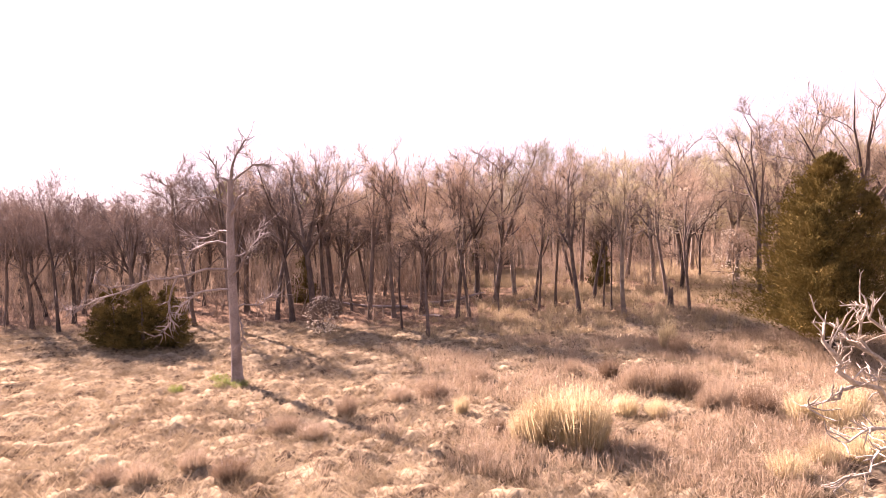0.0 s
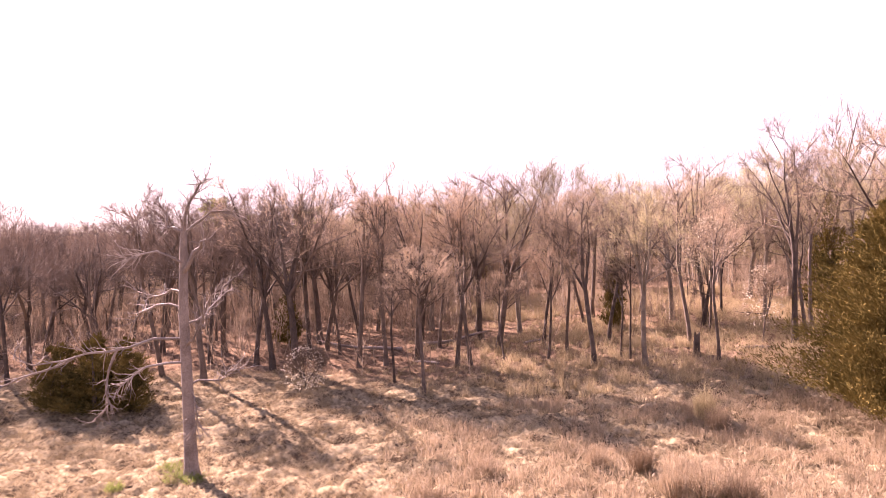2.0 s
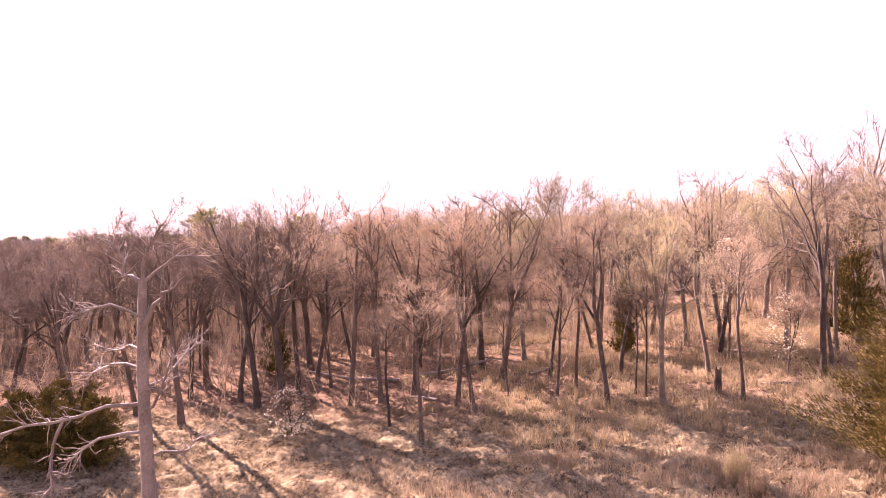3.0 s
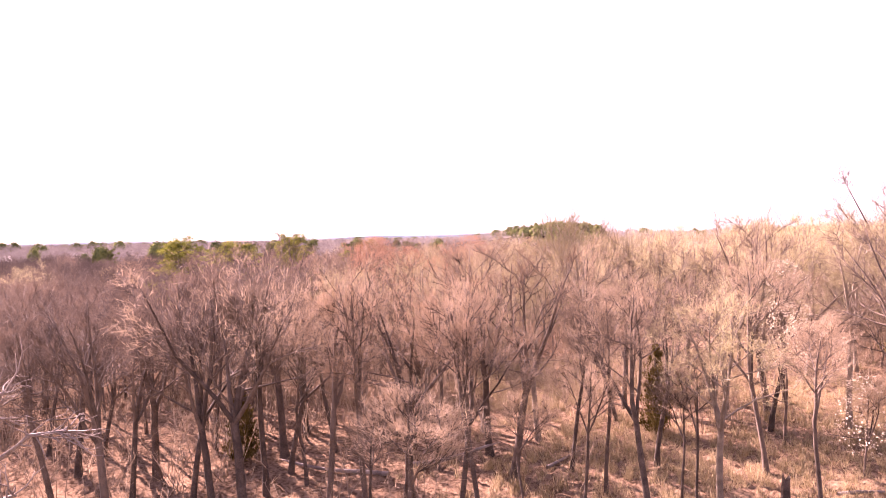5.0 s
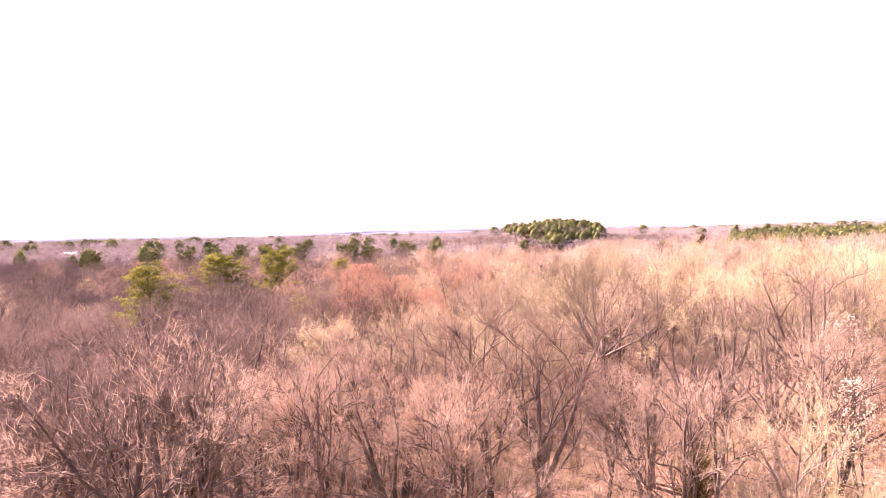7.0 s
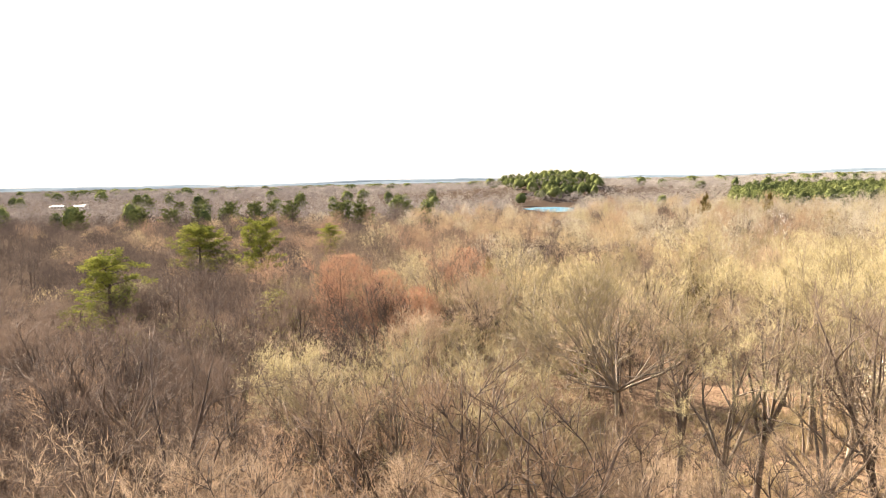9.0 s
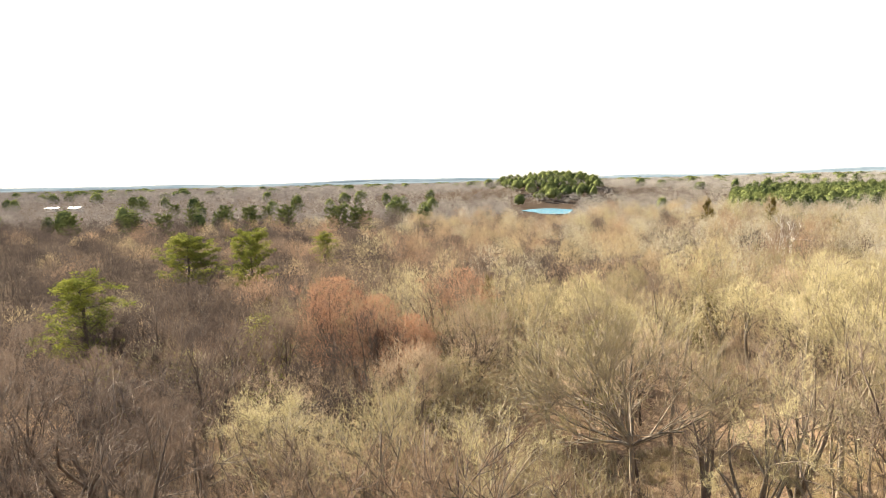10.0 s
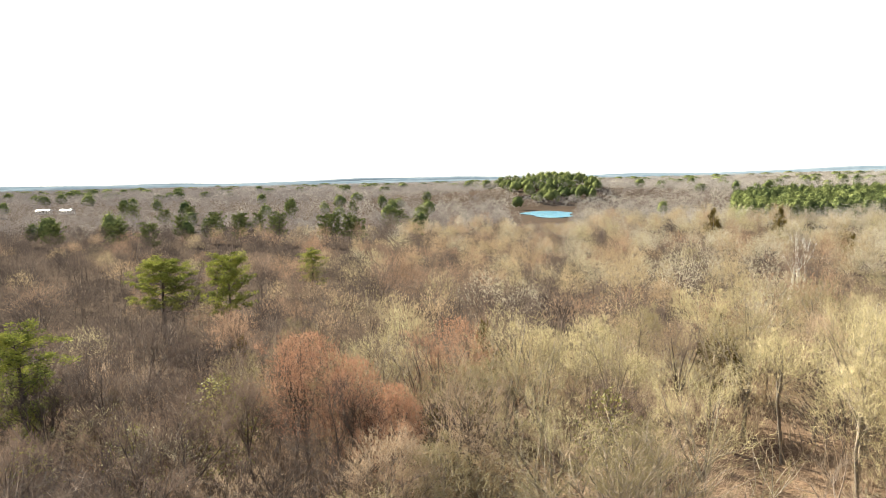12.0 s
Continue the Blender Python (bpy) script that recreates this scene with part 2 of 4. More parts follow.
def mesh_of(name, v, f, material, smooth=True):
    me = bpy.data.meshes.new(name)
    me.vertices.add(len(v))
    me.vertices.foreach_set("co", np.ascontiguousarray(v, dtype=np.float32).ravel())
    me.loops.add(f.size)
    me.loops.foreach_set("vertex_index", np.ascontiguousarray(f, dtype=np.int32).ravel())
    me.polygons.add(len(f))
    me.polygons.foreach_set("loop_start", np.arange(0, f.size, f.shape[1], dtype=np.int32))
    me.polygons.foreach_set("use_smooth", np.full(len(f), smooth))
    me.materials.append(material)
    me.update(calc_edges=True)
    return me


def part(name, geo, material, parent, label="", smooth=True):
    v, f = geo.arrays() if isinstance(geo, Geo) else geo
    ob = new(name, mesh_of(name, v, f, material, smooth))
    ob.parent = parent
    if label:
        tagged(ob, label)
    return ob


def scatter(templates, places, lean=0.0):
    """Joins many copies of small shapes: places are rows of (template, x, y, z, turn, width, height). Also gives a tone
    for each copy; lean lowers it to the left and raises it to the right.
    """
    vs, fs, ts, n = [], [], [], 0
    shade = random.Random(77)
    for k, x, y, z, turn, w, h in places:
        v, f = templates[k]
        c, s = math.cos(turn) * w, math.sin(turn) * w
        out = np.empty_like(v)
        out[:, 0] = v[:, 0] * c - v[:, 1] * s + x
        out[:, 1] = v[:, 0] * s + v[:, 1] * c + y
        out[:, 2] = v[:, 2] * h + z
        vs.append(out)
        fs.append(f + n)
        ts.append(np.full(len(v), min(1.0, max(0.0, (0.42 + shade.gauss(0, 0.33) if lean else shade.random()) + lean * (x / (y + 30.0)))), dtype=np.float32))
        n += len(v)
    return np.concatenate(vs), np.concatenate(fs), np.concatenate(ts)


def stuff(name, label, category, made, material):
    """One object for what cannot be counted."""
    v, f, t = made
    me = mesh_of(name, v, f, material)
    me.attributes.new("tone", "FLOAT", "POINT").data.foreach_set("value", t)
    return tagged(new(name, me), label, category, kind="stuff")


def smooth_step(a, b, v):
    k = np.clip((v - a) / (b - a), 0, 1)
    return k * k * (3 - 2 * k)


def land(x, y):
    """Height of the land, without its small bumps."""
    z = 1.2 * smooth_step(26, 70, y) + 0.04 * np.clip(x, 0, 30) * smooth_step(24, 40, y)
    z = z + 5.0 * smooth_step(230, 640, y)
    basin = smooth_step(165, 395, y) * smooth_step(590, 505, y) * smooth_step(150, 60, np.abs(x - 62))
    z = z * (1 - basin) - 1.3 * basin
    z = z + 10.0 * np.exp(-((x - 98) / 62) ** 2 - ((y - 655) / 85) ** 2)
    z = z + 2.5 * smooth_step(900, 2600, y) + 7.0 * smooth_step(150, 1500, x) * smooth_step(250, 900, y)
    return z


def wander(d, amount, rnd):
    return (d + Vector((rnd.gauss(0, amount), rnd.gauss(0, amount), rnd.gauss(0, amount)))).normalized()


def limb_points(p, d, length, segs, bend, lift, rnd):
    pts = [p.copy()]
    for _ in range(segs):
        d = wander(d, bend, rnd)
        d = (d + Vector((0, 0, lift))).normalized()
        p = p + d * (length / segs)
        pts.append(p.copy())
    return pts


def along(pts, t):
    k = t * (len(pts) - 1)
    i = min(int(k), len(pts) - 2)
    return pts[i].lerp(pts[i + 1], k - i), (pts[i + 1] - pts[i]).normalized()


def side_way(d, angle, rnd):
    """A way that leaves d at the given angle (radians), turned at random about it."""
    any_side = d.cross(Vector((rnd.gauss(0, 1), rnd.gauss(0, 1), rnd.gauss(0, 1)))).normalized()
    return (d * math.cos(angle) + any_side * math.sin(angle)).normalized()


def dense_heart(g, seed, w, low_z, high_z):
    """The thick tangle of twigs inside a far crown: an uneven lumpy mass."""
    r = random.Random(seed + 900)
    base, n = len(g.v), 8
    for ring, (k, zz) in enumerate(((0.55, 0.0), (1.0, 0.3), (0.86, 0.62), (0.48, 0.88))):
        for j in range(n):
            a = 6.283 * (j + 0.5 * (ring % 2)) / n
            q = w / 2 * k * r.uniform(0.68, 1.22)
            g.v.append(Vector((math.cos(a) * q, math.sin(a) * q, low_z + (high_z - low_z) * (zz + r.uniform(-0.09, 0.09)))))
    g.v.append(Vector((0, 0, high_z)))
    for ring in range(3):
        for j in range(n):
            a, b = base + ring * n + j, base + ring * n + (j + 1) % n
            g.f += [(a, b, b + n), (a, b + n, a + n)]
    for j in range(n):
        g.f.append((base + 3 * n + j, base + 3 * n + (j + 1) % n, base + 4 * n))


def bare_tree(seed, height, width, fork=0.35, leaders=3, level=2, thick=1.0, first=0.3, limbs=19, rise=0.14, open_up=1.0, shell=None):
    """A leafless tree as (trunk, main limbs, crown of branches and twigs). level: 2 near, 1 middle distance, 0 far."""
    rnd = random.Random(seed)
    trunk_geo, limb_geos, crown = Geo(), [], Geo()
    wood = crown.branches = Geo()
    r0 = 0.0142 * height * thick
    up = Vector((rnd.gauss(0, 0.05), rnd.gauss(0, 0.05), 1)).normalized()
    trunk = limb_points(Vector((0, 0, -0.1)), up, height * fork, 4, 0.035, 0.04, rnd)
    sides = (3, 5, 7)[level]
    mains = []
    mid_z, half_z = height * (0.52 + fork * 0.3), height * (0.48 - fork * 0.26)
    heart = Vector((0, 0, mid_z - 0.4 * half_z))

    def inside(q, room=1.0):
        """Whether q lies in the rounded outline of the crown."""
        bulge = 1 + 0.14 * math.sin(3 * math.atan2(q.y, q.x) + seed) + 0.1 * math.sin(7 * math.atan2(q.y, q.x) + 2 * seed)
        return (q.x ** 2 + q.y ** 2) / (width * 0.56 * bulge) ** 2 + ((q.z - mid_z) / half_z) ** 2 < room

    for k in range(leaders):
        spread = rnd.uniform(0.2, 0.6) * width / (0.5 * height)
        d = side_way(up, min(1.25, spread * (0.25 if k == 0 else 1.0) * open_up), rnd)
        pts = limb_points(trunk[-1], d, height * (1 - fork) * rnd.uniform(0.78, 0.98), 6, 0.085, 0.06 / open_up, rnd)
        rr = [r0 * (0.68 if k == 0 else 0.46) * (1 - i / 6) ** 1.1 + 0.016 for i in range(7)]
        mains.append((pts, rr))
        if k == 0:
            rads = [r0 * (1.4 if i == 0 else 1.0 - 0.2 * i / 4) for i in range(5)]
            trunk_geo.tube(trunk + pts[1:], rads + rr[1:], sides)
        else:
            g = Geo()
            g.tube(pts, rr, max(3, sides - 1))
            limb_geos.append(g)
    for j in range(limbs):
        pts, rr = mains[j % leaders]
        t = first * rnd.random() + (1 - first) * (j + 0.5) / limbs
        p, d = along(pts, min(0.97, t * 0.95 + 0.03))
        length = width * rnd.uniform(0.34, 0.6) * (1.15 - 0.6 * t)
        way = side_way(d, rnd.uniform(0.65, 1.3), rnd)
        way = (way + (p - heart).normalized() * 0.35 + Vector((0, 0, rise * 0.5))).normalized()
        while not inside(p + way * length, 1.25) and length > 1.1:
            length *= 0.88
        l1 = limb_points(p, way, length, (1, 3, 4)[level], 0.16, 0.06, rnd)
        ra = min(0.06, max(0.016, rr[min(6, int(t * 6))] * 0.5))
        if level:
            wood.tube(l1, [ra * (1 - i / len(l1)) + 0.004 for i in range(len(l1))], (3, 3, 4)[level])
        else:
            wood.spike(l1[0], l1[-1], 0.03)
        for m in range((5, 9, 9)[level]):
            p2, d2 = along(l1, rnd.uniform(0.3, 1.0) ** 0.8)
            out = (p2 - heart).normalized()
            w2 = (side_way(d2, rnd.uniform(0.5, 1.2), rnd) + out * 0.25 + Vector((0, 0, rise * 0.5))).normalized()
            len2 = length * rnd.uniform(0.35, 0.7)
            if not inside(p2 + w2 * len2, 1.35):
                len2 *= 0.7
            l2 = limb_points(p2, w2, len2, (1, 2, 2)[level], 0.18, 0.1, rnd)
            if level == 2:
                wood.tube(l2, [0.017, 0.012, 0.006], 3)
            elif level == 1:
                wood.spike(l2[0], l2[-1], 0.013)
            else:
                crown.sliver(l2[0], l2[-1], 0.045)
            for n in range((6, 8, 8)[level]):
                p3, d3 = along(l2, rnd.uniform(0.05, 1.0))
                w3 = (side_way(d3, rnd.uniform(0.5, 1.4), rnd) + out * 0.6 + Vector((0, 0, rise * 0.5))).normalized()
                len3 = rnd.uniform(0.25, 0.62) * (1.2, 1.0, 0.9)[level]
                q3 = p3 + w3 * len3
                if not inside(q3, 1.5):
                    q3 = p3 + w3 * len3 * 0.6
                crown.sliver(p3, q3, (0.03, 0.0175, 0.0165)[level])
                for _ in range((0, 2, 3)[level]):
                    p4 = p3.lerp(q3, rnd.uniform(0.1, 0.95))
                    crown.sliver(p4, p4 + side_way(w3, rnd.uniform(0.5, 1.2), rnd) * rnd.uniform(0.15, 0.36), (0, 0.0135, 0.011)[level])
    # the finest outer twigs, which round off the crown
    for _ in range((700, 1500, 560)[level] if shell is None else shell):
        a, e = rnd.uniform(0, 6.283), rnd.uniform(-0.25, 1.0)
        flat, k = math.sqrt(1 - e * e), rnd.uniform((0.4, 0.6, 0.62)[level], 1.0)
        bulge = 1 + 0.14 * math.sin(3 * a + seed) + 0.1 * math.sin(7 * a + 2 * seed)
        p = Vector((math.cos(a) * flat * width * 0.56 * bulge * k, math.sin(a) * flat * width * 0.56 * bulge * k, mid_z + half_z * e * k))
        d = (p - heart).normalized() + Vector((rnd.gauss(0, 0.6), rnd.gauss(0, 0.6), rnd.gauss(0.25, 0.5)))
        crown.sliver(p, p + d.normalized() * rnd.uniform(0.25, 0.75) * (0.85, 1.0, 1.0)[level], (0.085, 0.027, 0.013)[level])
    return trunk_geo, limb_geos, crown


def leaves_on(crown_geo, seed, height, width, base, count, size, flat=0.6):
    """Clinging leaves spread through a crown."""
    rnd = random.Random(seed)
    for _ in range(count):
        a, r = rnd.uniform(0, 6.283), math.sqrt(rnd.random()) * width / 2
        h = rnd.random()
        k = math.sin(math.pi * (0.15 + 0.8 * h)) ** 0.7
        p = Vector((math.cos(a) * r * k, math.sin(a) * r * k, base + h * (height - base)))
        q = p + Vector((rnd.gauss(0, 1), rnd.gauss(0, 1), rnd.gauss(0, flat))).normalized() * size * rnd.uniform(0.6, 1.3)
        crown_geo.blade(p, q, size * 0.35)


def cedar_geo(seed, height, width, plumes, sprays, size=0.2, lobes=4, skirt=0.06):
    """A dense evergreen of several merged pointed tops, made of upswept plumes, its outline ragged, branches down to near the ground."""
    rnd = random.Random(seed)
    wood, crown = Geo(), Geo()
    wood.tube([Vector((0, 0, -0.1)), Vector((0.05, 0, height * 0.4)), Vector((0, 0.05, height * 0.9))],
              [0.03 * height, 0.018 * height, 0.01], 6)
    tops = [(0, 0, height, width / 2)]
    for _ in range(lobes - 1):
        a, r = rnd.uniform(0, 6.283), width * rnd.uniform(0.1, 0.24)
        tops.append((math.cos(a) * r, math.sin(a) * r, height * rnd.uniform(0.55, 0.9), width * rnd.uniform(0.2, 0.3)))
    for i in range(plumes):
        cx, cy, top, rad = tops[rnd.randrange(len(tops)) if rnd.random() < 0.62 else 0]
        h = rnd.random() ** 1.25
        prof = (1 - h) ** 0.72 * min(1.0, 0.5 + h * 3.5)
        a = rnd.uniform(0, 6.283)
        lump = 1 + 0.16 * math.sin(4 * a + 9 * h + seed) + 0.1 * math.sin(9 * a - 14 * h)
        r = rad * prof * lump * rnd.uniform(0.6, 1.08)
        z = height * (skirt + 0.03) + h * (top - height * (skirt + 0.03))
        start = Vector((cx + math.cos(a) * r * 0.25, cy + math.sin(a) * r * 0.25, max(height * skirt, z - r * 0.22)))
        end = Vector((cx + math.cos(a) * r, cy + math.sin(a) * r, z + rnd.uniform(-0.1, 0.3)))
        d = (end - start).normalized()
        if i % 3 == 0:
            crown.spike(start, end, 0.02)
        thick = 0.12 + 0.07 * (end - start).length
        for _ in range(sprays):
            t = rnd.random() ** 0.7
            p = start.lerp(end, t) + Vector((rnd.gauss(0, 1), rnd.gauss(0, 1), rnd.gauss(0, 0.7))) * thick * (1.1 - 0.7 * t)
            p.z = max(height * skirt * (0.85 + 0.3 * rnd.random()), p.z)
            q = p + (wander(d, 0.5, rnd) + Vector((0, 0, 0.4))) * size * rnd.uniform(0.5, 1.3)
            crown.blade(p, q, size * 0.13)
    return wood, [], crown

def pine_geo(seed, height, width, base, whorls, tufts, needles, needle=0.32, nw=0.022):
    """A loblolly-like pine: bare lower trunk, open crown of rounded needle tufts on upswept limbs."""
    rnd = random.Random(seed)
    wood, crown = Geo(), Geo()
    pts = limb_points(Vector((0, 0, -0.1)), Vector((0, 0, 1)), height * 0.97, 6, 0.03, 0.1, rnd)
    wood.tube(pts, [0.02 * height * (1 - 0.85 * i / 6) for i in range(7)], 7)
    for w in range(whorls):
        t = (w + rnd.uniform(0.1, 0.9)) / whorls
        z = base + t * (height - base)
        p, _ = along(pts, min(0.99, z / (height * 0.97)))
        reach = width / 2 * math.sin(math.pi * (0.27 + 0.66 * t)) ** 0.6 * rnd.uniform(0.6, 1.12)
        a = w * 2.4 + rnd.uniform(-0.5, 0.5)
        d = Vector((math.cos(a), math.sin(a), rnd.uniform(0.1, 0.75))).normalized()
        limb = limb_points(p, d, max(0.4, reach), 3, 0.14, 0.05, rnd)
        wood.tube(limb, [0.05, 0.035, 0.02, 0.01], 4)
        for k in range(tufts):
            c, dd = along(limb, rnd.uniform(0.3, 1.0))
            c = c + Vector((rnd.gauss(0, 0.26), rnd.gauss(0, 0.26), rnd.gauss(0.1, 0.2)))
            wood.spike(along(limb, 0.6)[0], c, 0.012)
            size = rnd.uniform(0.16, 0.34)
            for _ in range(needles):
                o = Vector((rnd.gauss(0, 1), rnd.gauss(0, 1), rnd.gauss(0.25, 0.6))).normalized()
                s = c + o * size * rnd.random() ** 0.5
                crown.blade(s, s + wander(o, 0.5, rnd) * needle * rnd.uniform(0.5, 1.1), nw)
    return wood, [], crown

def grass_clump(seed, height, width, blades, lean=0.28, bw=0.012, fine=False):
    rnd = random.Random(seed)
    g = Geo()
    for _ in range(blades):
        a, r = rnd.uniform(0, 6.283), math.sqrt(rnd.random()) * width / 2
        p = Vector((math.cos(a) * r * 0.75, math.sin(a) * r * 0.75, -0.03))
        h = height * rnd.uniform(0.45, 1.05) * (1 - 0.35 * (2 * r / width) ** 2)
        q = p + Vector((math.cos(a) * r * 0.5 + rnd.gauss(0, lean * 0.5) * h, math.sin(a) * r * 0.5 + rnd.gauss(0, lean * 0.5) * h, h))
        (g.sliver if fine else g.blade)(p, q, bw * rnd.uniform(0.6, 1.4) * (2 if fine else 1))
        if rnd.random() < (0.3 if fine else 0.5):
            for _ in range(2):
                m = p.lerp(q, rnd.uniform(0.55, 1.0))
                (g.sliver if fine else g.blade)(m, m + Vector((rnd.gauss(0, 0.09), rnd.gauss(0, 0.09), rnd.uniform(0.02, 0.16))), bw * 1.1)
    return g


def thing(name, label, category, x, y, z=None, group=""):
    """An Empty at the base of a thing."""
    ob = new(name)
    ob.location = (x, y, float(land(x, y)) if z is None else z)
    return tagged(ob, label, category, group)


def put_copy(proto, x, y, turn, w, h, z=None):
    zz = float(land(x, y)) if z is None else z
    ob = copy_thing(proto, pose(x, y, zz, 0, 0, turn))
    ob.scale = (w, w, h)
    return ob


# ---- ground ----
def axis_steps(lo, hi, step, far_lo, far_hi, grow=1.07):
    mid = list(np.arange(lo, hi + step / 2, step))
    s, v, left, right = step, lo, [], []
    while v > far_lo:
        s *= grow
        v -= s
        left.append(max(v, far_lo))
    s, v = step, hi
    while v < far_hi:
        s *= grow
        v += s
        right.append(min(v, far_hi))
    return np.array(left[::-1] + mid + right)


def build_ground():
    xs, ys = axis_steps(-22, 24, 0.17, -4300, 4300), axis_steps(11.5, 40, 0.17, -600, 4300)
    gx, gy = np.meshgrid(xs, ys)
    z = land(gx, gy)
    near = smooth_step(-40, -24, gx) * smooth_step(44, 28, gx) * smooth_step(60, 42, gy) * smooth_step(0, 10, gy)
    r = np.random.RandomState(4)
    bumps = np.zeros_like(z)
    # tussocks: sums of rotated waves of short and middle length, sharpened into lumps
    for wave, amp in ((3.1, 0.06), (1.3, 0.06), (0.8, 0.048), (0.45, 0.045)):
        layer = np.zeros_like(z)
        for _ in range(5):
            a, ph = r.uniform(0, math.pi), r.uniform(0, 6.28, 3)
            u, w = gx * math.cos(a) + gy * math.sin(a), -gx * math.sin(a) + gy * math.cos(a)
            layer += np.sin(u * 6.28 / wave + ph[0] + 1.3 * np.sin(w * 6.28 / (wave * 1.7) + ph[1])) * np.sin(w * 5.1 / wave + ph[2])
        bumps += amp * np.tanh(layer)
    z = z + (bumps + 0.07 * r.rand(*z.shape) ** 2) * near
    far = smooth_step(500, 1500, gy) + smooth_step(600, 1500, np.abs(gx))
    for _ in range(6):
        a, wv, ph = r.uniform(0, math.pi), r.uniform(300, 900), r.uniform(0, 6.28)
        z = z + np.clip(far, 0, 1) * 2.0 * np.sin((gx * math.cos(a) + gy * math.sin(a)) * 6.28 / wv + ph)
    ny, nx = z.shape
    v = np.stack([gx, gy, z], -1).reshape(-1, 3)
    i = np.arange(nx * ny).reshape(ny, nx)
    f = np.stack([i[:-1, :-1], i[:-1, 1:], i[1:, 1:], i[1:, :-1]], -1).reshape(-1, 4)
    ob = new("ground", mesh_of("ground", v, f, GROUND))
    return tagged(ob, "straw-coloured winter meadow and leaf-littered woodland floor", "ground", kind="structure")


build_ground()

# lake in the dip far ahead
def build_lake():
    n = 48
    pts = [(67 + (15 + 2.5 * math.sin(3 * a) + 1.5 * math.sin(7 * a)) * math.cos(a), 449 + (43 + 5 * math.sin(2 * a + 1)) * math.sin(a))
           for a in (2 * math.pi * k / n for k in range(n))]
    v = np.array([(67, 449, -1.0)] + [(x, y, -1.0) for x, y in pts])
    f = np.array([(0, 1 + k, 1 + (k + 1) % n) for k in range(n)])
    tagged(new("lake", mesh_of("lake", v, f, WATER)), "small lake between wooded banks, tinted with reflected sky blue", "water", kind="structure")


build_lake()

# ---- prototypes of trees ----
NEAR_KINDS = [  # height, width, fork, leaders, thickness
    (12.5, 6.4, 0.34, 4, 1.0), (12.0, 5.4, 0.42, 4, 0.9), (11.0, 4.8, 0.5, 3, 0.75), (13.0, 7.0, 0.36, 5, 1.1),
    (10.5, 4.2, 0.5, 2, 0.62), (11.5, 5.8, 0.4, 3, 0.8)]
OAK_LABEL = "leafless grey-brown oak with fine twigs on the woodland floor"


def tree_proto(name, label, category, geos, mats, group):
    root = thing(name, label, category, 0, 0, 0, group)
    part("trunk", geos[0], mats[0], root)
    for g in geos[1]:
        part("limb", g, mats[0], root)
    part("crown", geos[2], mats[1], root)
    if geos[2].branches and geos[2].branches.v:
        tagged(part("branchwork", geos[2].branches, mats[0], root), kind="stuff")
    return root

class Kind:
    """One kind of tree: its first placing makes the meshes, later ones share them."""

    def __init__(self, name, label, category, geos, mats, group):
        self.args, self.root = (name, label, category, geos, mats, group), None

    def put(self, x, y, turn=0.0, w=1.0, h=1.0, label=""):
        if self.root is None:
            self.root = tree_proto(*self.args)
            self.root.matrix_basis = pose(x, y, float(land(x, y)), 0, 0, turn)
            self.root.scale = (w, w, h)
            ob = self.root
        else:
            ob = copy_thing(self.root, pose(x, y, float(land(x, y)), 0, 0, turn))
            ob.scale = (w, w, h)
        if label:
            tagged(ob, label)
        return ob


rnd = random.Random(11)
near = [Kind("bare_oak", OAK_LABEL, "tree", bare_tree(20 + i, h, w, fk, ld, 2, th), (BARK, TWIG_GREY), "bare trees of the wood")
        for i, (h, w, fk, ld, th) in enumerate(NEAR_KINDS)]
pale = [Kind("bare_hackberry", "leafless tree with pale tan bark and dense pale twigs", "tree", bare_tree(40 + i, h, w, fk, ld, 2, th), (BARK_PALE, TWIG_TAN), "bare trees of the wood")
        for i, (h, w, fk, ld, th) in enumerate(NEAR_KINDS[:4])]
mid = [Kind("bare_oak", OAK_LABEL, "tree", bare_tree(60 + i, h, w, fk, ld, 1, th, limbs=18), (BARK, TWIG_GREY), "bare trees of the wood")
       for i, (h, w, fk, ld, th) in enumerate(NEAR_KINDS)]
mid_pale = [Kind("bare_hackberry", "leafless tree with pale tan bark and dense pale twigs", "tree", bare_tree(80 + i, h, w, fk, ld, 1, th, limbs=18), (BARK_PALE, TWIG_TAN), "bare trees of the wood")
            for i, (h, w, fk, ld, th) in enumerate(NEAR_KINDS[:4])]

def tall(x):
    """The wood grows taller towards the east."""
    return 1.0 - 0.14 * float(smooth_step(-12, -26, x)) + 0.07 * float(smooth_step(17, 27, x))


def kinds(first_seed, level, twigs, which=NEAR_KINDS, limbs=17):
    return [Kind("bare_oak", OAK_LABEL, "tree", bare_tree(first_seed + i, h, w, fk, ld, level, th, limbs=limbs), (BARK, twigs), "bare trees of the wood")
            for i, (h, w, fk, ld, th) in enumerate(which)]


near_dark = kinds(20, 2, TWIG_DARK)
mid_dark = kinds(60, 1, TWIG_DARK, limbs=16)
near_rose, mid_rose = kinds(20, 2, TWIG_ROSE, NEAR_KINDS[:4]), kinds(60, 1, TWIG_ROSE, NEAR_KINDS[:4], limbs=17)


